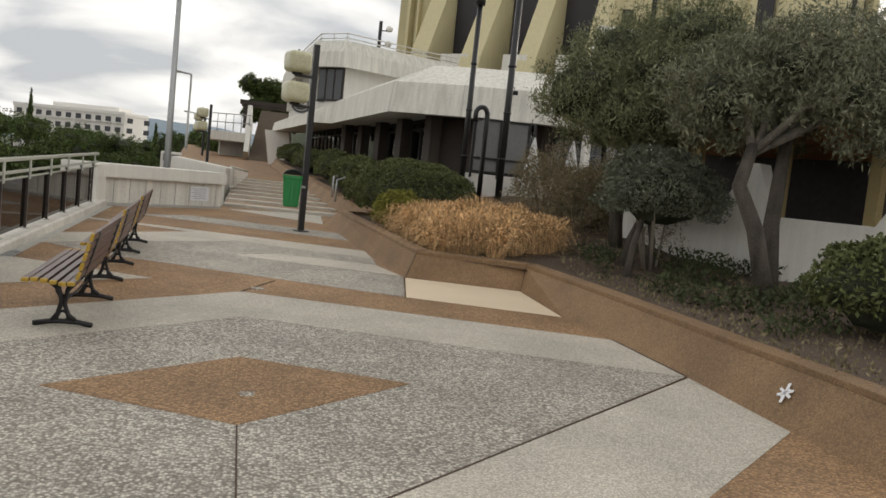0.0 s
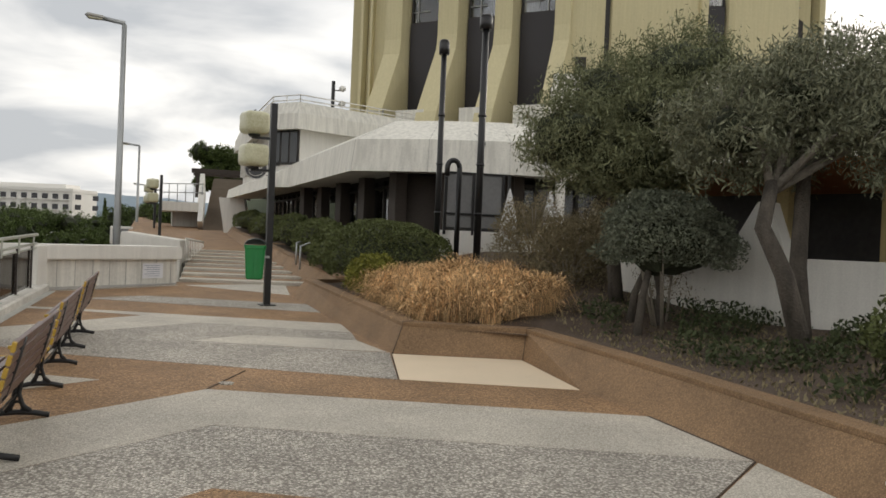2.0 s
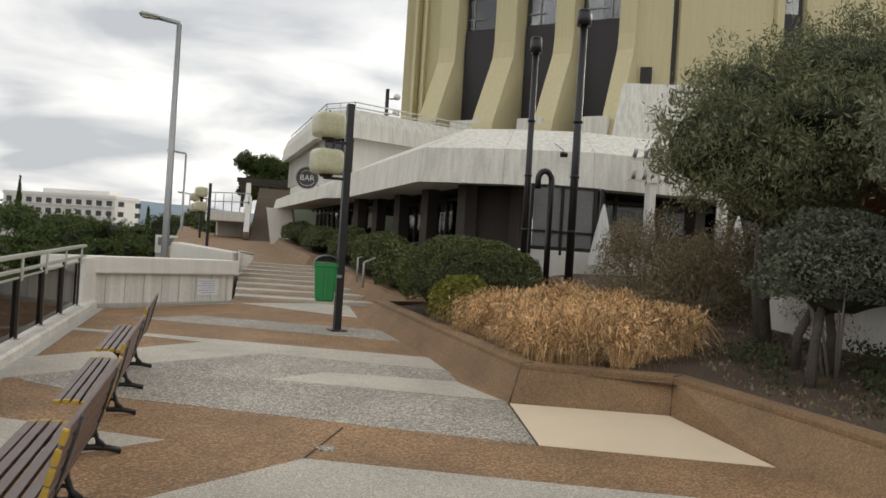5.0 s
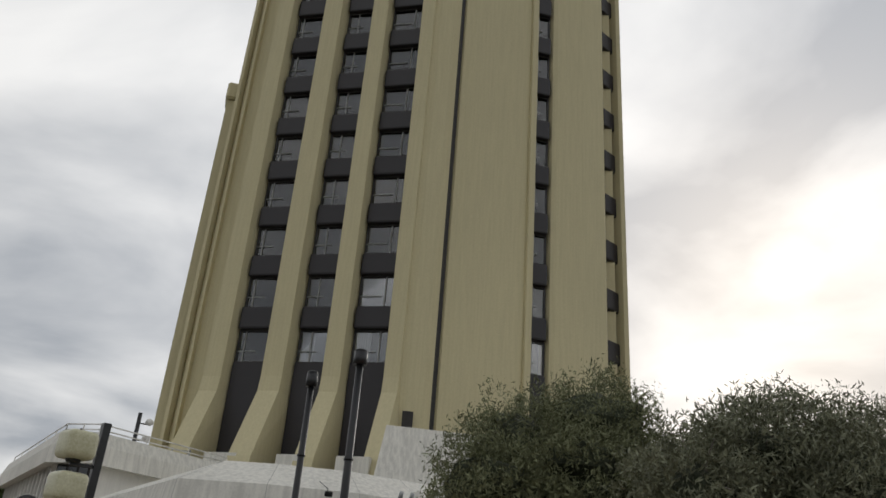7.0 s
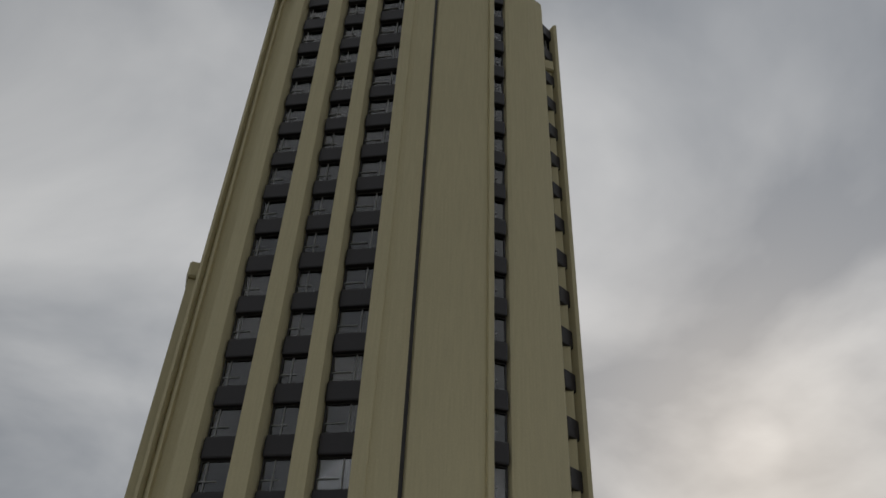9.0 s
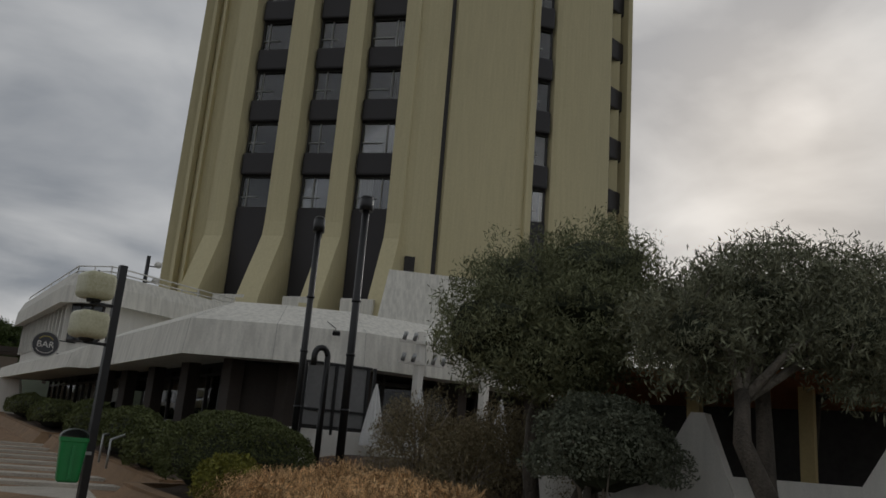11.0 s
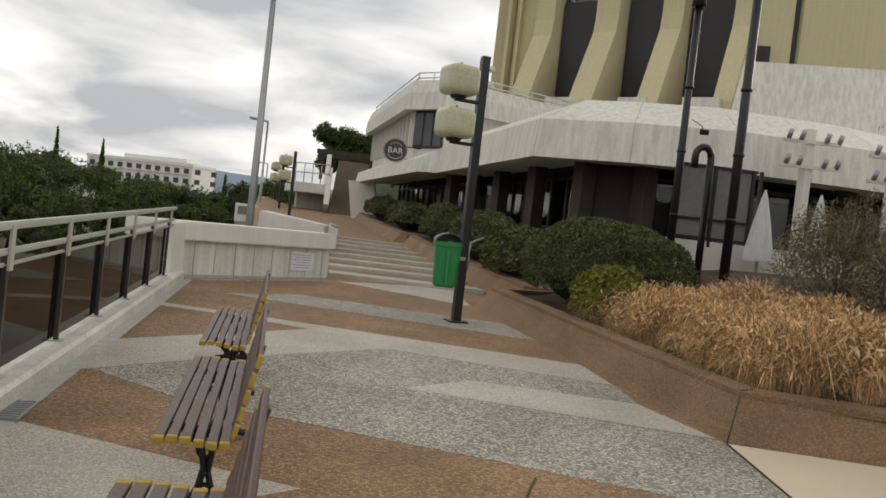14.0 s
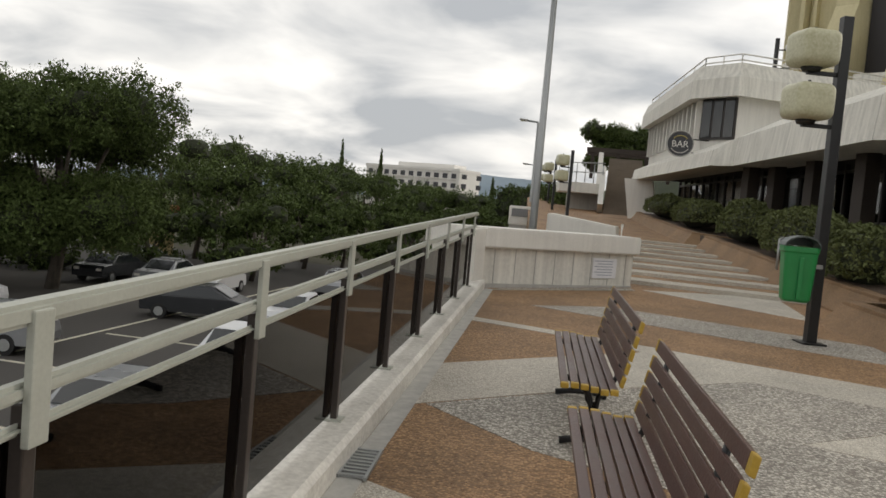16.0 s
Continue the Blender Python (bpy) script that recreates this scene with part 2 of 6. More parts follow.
M["leaf_grey"] = material("grey_green_leaves", (0.135, 0.148, 0.105), 0.65, 0.3, 2, 30, 0.0, island=0.5, spec=0.12)
M["leaf_hedge"] = material("hedge_leaves", (0.095, 0.11, 0.042), 0.6, 0.3, 2, 30, 0.0, island=0.55, spec=0.12)
M["leaf_lime"] = material("yellow_green_leaves", (0.17, 0.17, 0.035), 0.6, 0.3, 2, 30, 0.0, island=0.5, spec=0.12)
M["leaf_dark"] = material("dark_ground_cover", (0.05, 0.062, 0.028), 0.6, 0.3, 2, 30, 0.0, island=0.5, spec=0.12)
M["straw"] = material("dry_straw", (0.6, 0.4, 0.21), 0.8, 0.62, 2, 40, 0.0, island=0.8, spec=0.12)
M["brown_brush"] = material("brown_brush_leaves", (0.21, 0.175, 0.105), 0.8, 0.3, 2, 40, 0.0, island=0.5, spec=0.12)
M["leaf_pine"] = material("pine_needles", (0.07, 0.098, 0.03), 0.7, 0.35, 1.2, 20, 0.0, island=0.5, spec=0.12)
# near-black green stands in for the shade deep inside crowns and bushes
M["core"] = material("dark_crown_depth", (0.032, 0.038, 0.02), 0.95, 0.3, 2, 20, 0.5, depth=0.05)
M["asphalt"] = material("asphalt", (0.065, 0.06, 0.055), 0.9, 0.22, 0.3, 40, 0.3)
M["earth"] = material("dry_earth_ground", (0.07, 0.065, 0.04), 0.95, 0.35, 0.05, 3, 0.4)
M["line"] = material("road_paint", (0.55, 0.52, 0.42), 0.8, 0.15, 3, 40, 0.1)
# haze of the distance is put into this blue base colour
M["hill"] = material("haze_blue_hill", (0.16, 0.21, 0.25), 1.0, 0.14, 0.012, 0.09, 0.0)
M["hill2"] = material("far_wooded_slope", (0.06, 0.075, 0.04), 1.0, 0.3, 0.03, 0.4, 0.0)
M["hotelwhite"] = material("white_hotel_render", (0.74, 0.72, 0.68), 0.85, 0.06, 0.1, 2, 0.0)
M["hotelwin"] = material("dark_hotel_opening", (0.05, 0.05, 0.055), 0.4, 0.2, 0.4, 4, 0.0)
M["umbrella"] = material("white_folded_canvas", (0.72, 0.72, 0.71), 0.85, 0.12, 3, 40, 0.3, streak=0.3)
M["shopglass"] = glass("ground_floor_glass", (0.75, 0.75, 0.74), 0.03)
M["column"] = material("dark_brown_column", (0.055, 0.043, 0.036), 0.7, 0.25, 1, 20, 0.15)
# shade under the podium's overhang is put into this near-black colour
M["roofsoffit"] = material("shaded_soffit", (0.05, 0.045, 0.042), 0.8, 0.2, 1, 10, 0.1)
M["paper"] = material("white_notice_sheet", (0.74, 0.74, 0.76), 0.7, 0.05, 4, 30, 0.0)
M["ink"] = material("grey_print", (0.36, 0.38, 0.44), 0.8, 0.05, 4, 30, 0.0)
M["signdark"] = material("dark_grey_sign_face", (0.05, 0.05, 0.055), 0.5, 0.15, 3, 30, 0.0)
M["signlight"] = material("pale_sign_letters", (0.62, 0.6, 0.56), 0.6, 0.08, 3, 30, 0.0)
M["signgold"] = material("ochre_sign_arch", (0.3, 0.25, 0.08), 0.6, 0.1, 3, 30, 0.0)
M["carpaint_w"] = material("white_car_paint", (0.62, 0.63, 0.64), 0.25, 0.05, 1, 10, 0.0, spec=0.6)
M["carpaint_g"] = material("silver_car_paint", (0.3, 0.31, 0.32), 0.3, 0.06, 1, 10, 0.0, metal=0.4)
M["carpaint_d"] = material("dark_car_paint", (0.025, 0.027, 0.03), 0.25, 0.1, 1, 10, 0.0, spec=0.6)
M["tyre"] = material("black_rubber", (0.015, 0.015, 0.015), 0.8, 0.2, 5, 40, 0.2)
M["carglass"] = material("dark_car_glass", (0.015, 0.018, 0.02), 0.08, 0.1, 1, 10, 0.0, spec=0.7)
M["terracotta"] = material("terracotta_awning", (0.3, 0.12, 0.045), 0.85, 0.2, 2, 30, 0.2)
M["paleyellow"] = material("pale_yellow_wall", (0.5, 0.4, 0.2), 0.85, 0.12, 1, 20, 0.1)


# ---- mesh helpers ----
def part(name, bm, mat, parent=None, label=""):
    me = bpy.data.meshes.new(name)
    bm.normal_update()
    bm.to_mesh(me)
    bm.free()
    me.materials.append(mat)
    ob = new(name, me)
    if parent is not None:
        ob.parent = parent
        ob.matrix_parent_inverse = parent.matrix_basis.inverted()
    if label:
        tagged(ob, label)
    return ob


def thing(name, at, label, category, group="", kind=""):
    ob = new(name)
    ob.empty_display_size = 0.1
    ob.matrix_basis = at if isinstance(at, Matrix) else Matrix.Translation(at)
    return tagged(ob, label, category, group, kind)


def raw(name, verts, faces, mat, parent=None, smooth=False):
    me = bpy.data.meshes.new(name)
    me.from_pydata(verts, [], faces)
    me.materials.append(mat)
    if smooth:
        me.polygons.foreach_set("use_smooth", [True] * len(me.polygons))
    me.update()
    ob = new(name, me)
    if parent is not None:
        ob.parent = parent
        ob.matrix_parent_inverse = parent.matrix_basis.inverted()
    return ob


def box(bm, c, s, turn=0.0, bevel=0.0, tilt=(0, 0)):
    m = pose(*c, tilt[0], tilt[1], turn) @ Matrix.Diagonal((*s, 1))
    r = bmesh.ops.create_cube(bm, size=1.0, matrix=m)
    if bevel:
        es = {e for v in r["verts"] for e in v.link_edges}
        bmesh.ops.bevel(bm, geom=list(es), offset=bevel, segments=2, affect="EDGES", profile=0.6)
    return bm


def boxed(c, s, turn=0.0, bevel=0.0, tilt=(0, 0)):
    return box(bmesh.new(), c, s, turn, bevel, tilt)


def tube(bm, pts, r, sides=10, r2=None):
    """A round bar along points, tapering from r to r2."""
    pts = [Vector(p) for p in pts]
    r2 = r if r2 is None else r2
    rings = []
    side = None
    for i, p in enumerate(pts):
        a = pts[min(i + 1, len(pts) - 1)] - pts[max(i - 1, 0)]
        a.normalize()
        if side is None:
            side = a.orthogonal().normalized()
        side = (side - a * side.dot(a)).normalized()
        up = a.cross(side)
        rad = r + (r2 - r) * i / max(1, len(pts) - 1)
        rings.append([bm.verts.new(p + side * (rad * math.cos(2 * math.pi * k / sides)) + up * (rad * math.sin(2 * math.pi * k / sides))) for k in range(sides)])
    for a, b in zip(rings, rings[1:]):
        for k in range(sides):
            f = bm.faces.new((a[k], a[(k + 1) % sides], b[(k + 1) % sides], b[k]))
            f.smooth = True
    bm.faces.new(rings[0][::-1])
    bm.faces.new(rings[-1])
    return bm


def prism(bm, pts, z0, z1):
    """A solid from a plan outline; z0 and z1 are heights or functions of (x, y)."""
    f0 = z0 if callable(z0) else (lambda x, y: z0)
    f1 = z1 if callable(z1) else (lambda x, y: z1)
    lo = [bm.verts.new((x, y, f0(x, y))) for x, y in pts]
    hi = [bm.verts.new((x, y, f1(x, y))) for x, y in pts]
    n = len(pts)
    for i in range(n):
        bm.faces.new((lo[i], lo[(i + 1) % n], hi[(i + 1) % n], hi[i]))
    bm.faces.new(hi)
    bm.faces.new(lo[::-1])
    bmesh.ops.recalc_face_normals(bm, faces=bm.faces[:])
    return bm


def band(bm, lines):
    """A skin between successive polylines of equal length (lists of 3D points)."""
    rows = [[bm.verts.new(p) for p in ln] for ln in lines]
    for a, b in zip(rows, rows[1:]):
        for i in range(len(a) - 1):
            bm.faces.new((a[i], a[i + 1], b[i + 1], b[i]))
    return bm


def offset(line, d):
    """The polyline moved d metres to its left, mitred."""
    out = []
    for i, p in enumerate(line):
        p = Vector(p[:2])
        dirs = []
        if i > 0:
            dirs.append((p - Vector(line[i - 1][:2])).normalized())
        if i < len(line) - 1:
            dirs.append((Vector(line[i + 1][:2]) - p).normalized())
        ns = [Vector((-v.y, v.x)) for v in dirs]
        n = sum(ns, Vector((0, 0)))
        n.normalize()
        k = max(0.35, n.dot(ns[0]))
        out.append(tuple(p + n * (d / k)))
    return out


def floor_z(x, y):
    """The gently rising terrace."""
    return 0.019 * (y - 3.0)


def path_z(y):
    """The walk beyond the white wall, up shallow steps and a ramp."""
    if y < 18.6:
        return floor_z(0, y)
    if y < 30.6:
        return floor_z(0, 18.6) + 0.075 * (1 + math.floor((y - 18.6) / 1.5))
    return floor_z(0, 18.6) + 0.6 + 0.045 * (y - 30.6)


rng = np.random.default_rng(7)


def leaves(name, centres, size, mat, parent=None, aspect=2.6, lift=0.3, jitter=0.35):
    """Many small flat leaves, two triangles each, round the given centres."""
    c = np.asarray(centres, float)
    n = len(c)
    ax = rng.normal(size=(n, 3))
    ax[:, 2] += lift
    ax /= np.linalg.norm(ax, axis=1)[:, None]
    sd = np.cross(ax, rng.normal(size=(n, 3)))
    sd /= np.linalg.norm(sd, axis=1)[:, None]
    ln = size * (1 + jitter * rng.normal(size=(n, 1))).clip(0.4, 1.8)
    wd = ln / aspect
    v = np.stack([c - ax * ln * 0.5, c + sd * wd * 0.5, c + ax * ln * 0.5, c - sd * wd * 0.5], 1).reshape(-1, 3)
    f = np.arange(4 * n).reshape(n, 4)
    return raw(name, v.tolist(), f.tolist(), mat, parent)


def shell_points(c, r, n, inner=0.72, wob=0.18, top=True, seed=3.0):
    """Points in the outer shell of a lumpy ellipsoid."""
    d = rng.normal(size=(n, 3))
    d /= np.linalg.norm(d, axis=1)[:, None]
    if top:
        d[:, 2] = np.where(d[:, 2] < -0.45, -d[:, 2], d[:, 2])
    lump = np.array([noise.noise(Vector(v) * 2.2 + Vector((seed, seed * 1.7, c[0]))) for v in d])
    lump += 0.5 * np.array([noise.noise(Vector(v) * 5.3 + Vector((seed * 2.1, seed, c[1]))) for v in d])
    k = (inner + (1 - inner) * rng.random(n) ** 0.6) * (1 + wob * 2 * lump)
    return np.asarray(c) + d * k[:, None] * np.asarray(r)


def lump_mesh(c, r, seed=1.0, wob=0.15, sub=3):
    bm = bmesh.new()
    bmesh.ops.create_icosphere(bm, subdivisions=sub, radius=1.0)
    for v in bm.verts:
        d = v.co.normalized()
        k = 1 + wob * 2 * noise.noise(d * 2.2 + Vector((seed, seed * 1.7, c[0])))
        v.co = Vector((c[0] + d.x * r[0] * k, c[1] + d.y * r[1] * k, c[2] + d.z * r[2] * k))
    return bm


# ---- ground and terrace floor ----
def ground():
    bm = bmesh.new()
    nx = [-3000, -900, -300, -120, -60, -30, -12, -5.35, 60, 3000]
    ny = [-3000, -200, -30, 20, 60, 120, 250, 600, 3000]
    g = []
    for y in ny:
        row = []
        for x in nx:
            z = -4.2
            if y >= 120:
                z = -3.0
            if y >= 600:
                z = -6
            row.append(bm.verts.new((x, y, z)))
        g.append(row)
    for a, b in zip(g, g[1:]):
        for i in range(len(a) - 1):
            bm.faces.new((a[i], a[i + 1], b[i + 1], b[i]))
    return tagged(part("ground", bm, M["earth"]), "dry earth ground below the terrace and to the horizon", "ground", kind="structure")


ground()
lot = part("road", prism(bmesh.new(), [(-60, -20), (-7, -20), (-7, 62), (-60, 62)], -4.25, -4.14), M["asphalt"])
tagged(lot, "grey asphalt car park below the terrace railing", "car park", kind="structure")
for i in range(9):
    ln = part("road_marking", boxed((-17.0, 2 + i * 5.2, -4.13), (4.6, 0.14, 0.012)), M["line"], lot)
for i in range(2):
    part("road_marking", boxed((-11.5 - i * 8.2, 20, -4.13), (0.14, 52, 0.012)), M["line"], lot)

terrace = part("floor", prism(bmesh.new(), [(-4.72, 15.4), (-3.24, -14), (16, -14), (16, 18.6), (-4.75, 18.6)], lambda x, y: -4.3, floor_z), M["orange"])
tagged(terrace, "terrace floor of ochre pebble concrete with pale chevron bands", "floor", kind="structure")

PANELS = [
    ("grey", [(-0.83, 3.88), (3.34, 2.42), (0.1, -0.42), (-2.2, -2.4), (-4.05, -0.6), (-4.05, 1.1)]),
    ("white", [(3.35, 2.38), (3.4, 0.9), (0.6, -1.55), (-1.5, -3.4), (-2.6, -2.75), (0.1, -0.42)]),
    ("white", [(-0.92, 5.32), (3.24, 3.9), (3.35, 2.43), (-0.83, 3.895), (-4.04, 1.13), (-4.06, 2.6)]),
    ("white", [(-2.01, 5.83), (-4.1, 6.82), (-4.06, 4.35)]),
    ("beige", [(1.16, 5.77), (3.08, 5.13), (3.1, 7.02), (1.42, 7.5)]),
    ("grey", [(1.14, 5.78), (1.4, 7.58), (-1.23, 8.54), (-0.46, 9.16), (1.12, 8.73), (1.16, 9.5), (-1.22, 10.46), (-2.8, 9.24), (-3.84, 8.28), (-3.02, 7.57)]),
    ("white", [(-1.21, 8.545), (1.38, 7.64), (1.11, 8.71), (-0.46, 9.145)]),
    ("white", [(-4.2, 9.45), (-2.15, 11.35), (-3.25, 11.88), (-4.4, 12.22), (-4.41, 12.5), (-2.91, 12.03), (1.12, 10.58), (1.15, 9.52), (-1.22, 10.475), (-2.81, 9.255), (-3.87, 8.29), (-4.16, 7.98)]),
    ("grey", [(0.98, 12.2), (0.85, 13.64), (-2.44, 14.75), (-3.55, 14.0)]),
    ("white", [(-1.8, 17.6), (0.62, 15.6), (0.7, 18.5), (0.2, 18.5)]),
    ("grey", [(-4.3, 15.25), (-4.2, 15.58), (-2.05, 17.75), (-1.95, 17.4)]),
]
for kind_, pts in PANELS:
    bm = bmesh.new()
    prism(bm, pts, lambda x, y: floor_z(x, y) - 0.02, lambda x, y: floor_z(x, y) + 0.004)
    part("paving_panel", bm, M[kind_], terrace)
DIAMOND = [(-2.06, 1.24), (-0.8, 2.26), (0.55, 1.71), (-0.74, 0.6)]
part("paving_panel", prism(bmesh.new(), DIAMOND, lambda x, y: floor_z(x, y) - 0.01, lambda x, y: floor_z(x, y) + 0.008), M["orange"], terrace)

def groove(a, b, w=0.012):
    a, b = Vector(a), Vector(b)
    n = Vector((-(b - a).y, (b - a).x)).normalized() * w / 2
    bm = prism(bmesh.new(), [tuple(a + n), tuple(b + n), tuple(b - n), tuple(a - n)], lambda x, y: floor_z(x, y) - 0.01, lambda x, y: floor_z(x, y) + 0.0095)
    part("joint", bm, M["soil"], terrace)


groove((0.1, -0.42), (3.34, 2.4))
groove((-2.2, -2.4), (0.1, -0.42))
groove((-0.92, 5.32), (-0.53, 6.3))
groove((-0.74, 0.6), (-0.66, -1.2), 0.01)
groove((3.35, 2.43), (3.24, 3.9), 0.02)
groove((1.15, 5.77), (1.41, 7.5))


def stain(name, x, y, r, n, mat, label, z=None, seed=1.0):
    bm = bmesh.new()
    pts = []
    for k in range(n):
        t = 2 * math.pi * k / n
        q = r * (0.75 + 0.7 * noise.noise(Vector((2.1 * math.cos(t), 2.1 * math.sin(t), seed))))
        pts.append((x + q * math.cos(t), y + q * math.sin(t)))
    prism(bm, pts, lambda a, b: floor_z(a, b) - 0.005, lambda a, b: floor_z(a, b) + 0.011)
    return part(name, bm, mat, terrace, label)


stain("cement_patch", -0.7, 1.24, 0.07, 22, M["grey"], "pale worn cement patch", None, 1.0)
stain("cement_patch", -0.73, 5.6, 0.1, 22, M["grey"], "pale worn cement patch", None, 4.0)

# the stepped walk beyond the wall
steps = thing("stairway", (0, 18.6, 0.3), "broad shallow steps of ochre and white pebble concrete", "steps", kind="structure")
for i in range(8):
    y0, y1 = 18.6 + 1.5 * i, 20.1 + 1.5 * i
    z = floor_z(0, 18.6) + 0.075 * (i + 1)
    bm = prism(bmesh.new(), [(-2.0 - 0.03 * i, y0), (3.2, y0 - 0.8), (3.2, y1 - 0.8), (-2.0 - 0.03 * i, y1)], -0.2, z)
    part("step", bm, M["white"], steps)
    bm = prism(bmesh.new(), [(-2.0 - 0.03 * i, y0 + 0.85), (3.1, y0 - 0.1), (3.1, y0 + 0.69), (-2.0 - 0.03 * i, y0 + 1.49)], z - 0.02, z + 0.005)
    part("paving_panel", bm, M["orange"], steps)
ramp = part("pavement", prism(bmesh.new(), [(-5.0, 30.4), (4, 29.6), (4, 75), (-9, 75)], -4.2, lambda x, y: path_z(max(30.7, y))), M["orange"])
tagged(ramp, "ochre concrete walk leading up towards the far stairs", "pavement", kind="structure")
for i in range(6):
    bm = prism(bmesh.new(), [(-4.0, 33 + 4 * i), (2, 32 + 4 * i), (2, 33.4 + 4 * i), (-4.0, 35 + 4 * i)], lambda x, y: path_z(y) - 0.02, lambda x, y: path_z(y) + 0.006)
    part("paving_panel", bm, M["white"], ramp)


# ---- curb, railing and white wall ----
def rail_x(y):
    return -3.81 - 0.05 * y


curb_line = [(rail_x(y), y) for y in (-14, -6, 0, 6, 12, 15.35)]
bm = bmesh.new()
inn, out_ = offset(curb_line, -0.17), offset(curb_line, 0.25)
band(bm, [[(x, y, floor_z(x, y) - 0.05) for x, y in inn], [(x, y, floor_z(x, y) + 0.12) for x, y in inn],
          [(x - 0.03, y, floor_z(x, y) + 0.15) for x, y in inn], [(x + 0.02, y, floor_z(x, y) + 0.15) for x, y in out_], [(x, y, -4.2) for x, y in out_]])
bmesh.ops.recalc_face_normals(bm, faces=bm.faces[:])
curb = tagged(part("kerb", bm, M["curb"]), "white painted concrete kerb carrying the railing", "kerb", kind="structure")
gut = part("gutter", band(bmesh.new(), [[(x, y, floor_z(x, y) + 0.006) for x, y in offset(curb_line, -0.31)], [(x, y, floor_z(x, y) + 0.006) for x, y in offset(curb_line, -0.175)]]), M["conc_shade"], curb)
# drain grate set beside the kerb
grate = thing("drain_grate", (rail_x(6.9) + 0.24, 6.9, floor_z(0, 6.9) + 0.01), "rusty grey metal drain grate by the kerb", "grate")
for i in range(9):
    part("slat", boxed((rail_x(6.9) + 0.25 - 0.004 * i, 6.68 + 0.055 * i, floor_z(0, 6.9) + 0.014), (0.17, 0.022, 0.014), 4.8), M["galv"], grate)
for s in (-1, 1):
    part("frame", boxed((rail_x(6.9) + 0.24 + 0.075 * s, 6.9, floor_z(0, 6.9) + 0.013), (0.018, 0.5, 0.018), 4.8), M["galv"], grate)

railing = thing("railing", (rail_x(6), 6, 0.2), "grey painted railing with brown posts and smoked glass panels", "railing")
POST_Y = [5.74 + 1.412 * k for k in range(-10, 7)]
H_TOP = 1.05
ANG = math.degrees(math.atan(0.05))
for y in POST_Y:
    x, z = rail_x(y), floor_z(0, y) + 0.15
    part("post", boxed((x, y, z + 0.42), (0.038, 0.05, 0.84), ANG, 0.005), M["railbrown"], railing)
    part("foot_plate", boxed((x, y, z + 0.006), (0.11, 0.1, 0.012), ANG), M["railgrey"], railing)
    part("bracket", boxed((x + 0.03, y, z + 0.9), (0.022, 0.075, 0.32), ANG, 0.005), M["railgrey"], railing)
p0, p1 = -9.0, 14.75
for h, w, d in ((H_TOP + 0.0, 0.065, 0.055), (H_TOP - 0.18, 0.045, 0.045), (H_TOP - 0.27, 0.03, 0.03)):
    a = Vector((rail_x(p0), p0, floor_z(0, p0) + 0.15 + h))
    b = Vector((rail_x(p1), p1, floor_z(0, p1) + 0.15 + h))
    mid = (a + b) / 2
    slope = math.degrees(math.atan2(b.z - a.z, (b - a).xy.length))
    bm = bmesh.new()
    bmesh.ops.create_cube(bm, size=1.0, matrix=Matrix.Translation(mid) @ pose(0, 0, 0, 0, 0, ANG) @ pose(0, 0, 0, slope) @ Matrix.Diagonal((w, (b - a).length, d, 1)))
    bmesh.ops.bevel(bm, geom=bm.edges[:], offset=0.012, segments=2, affect="EDGES")
    part("rail", bm, M["railgrey"], railing)
for a, b in zip(POST_Y, POST_Y[1:]):
    y0, y1 = a + 0.05, b - 0.05
    bm = bmesh.new()
    vs = []
    for off in (-0.024, -0.03):
        vs.append([(rail_x(y) + off, y, floor_z(0, y) + 0.15 + h) for y, h in ((y0 - 0.04, 0.03), (y1 + 0.04, 0.03), (y1 + 0.04, H_TOP - 0.28), (y0 - 0.04, H_TOP - 0.28))])
    A = [bm.verts.new(v) for v in vs[0]]
    B = [bm.verts.new(v) for v in vs[1]]
    bm.faces.new(A)
    bm.faces.new(B[::-1])
    for i in range(4):
        bm.faces.new((A[i], A[(i + 1) % 4], B[(i + 1) % 4], B[i]))
    bmesh.ops.recalc_face_normals(bm, faces=bm.faces[:])
    g = part("pane", bm, M["tint"], railing, "smoked brown glass panel")
    g.visible_shadow = False


WALL_A, WALL_B = Vector((-4.53, 15.36)), Vector((-2.02, 17.9))
WALL_D = (WALL_B - WALL_A).normalized()
WALL_N = Vector((WALL_D.y, -WALL_D.x))
WALL_TURN = math.degrees(math.atan2(WALL_D.y, WALL_D.x))


def on_wall(u, d=0.0):
    """Plan point at u metres along the parapet's face, d metres before it."""
    p = WALL_A + WALL_D * u + WALL_N * d
    return (p.x, p.y)


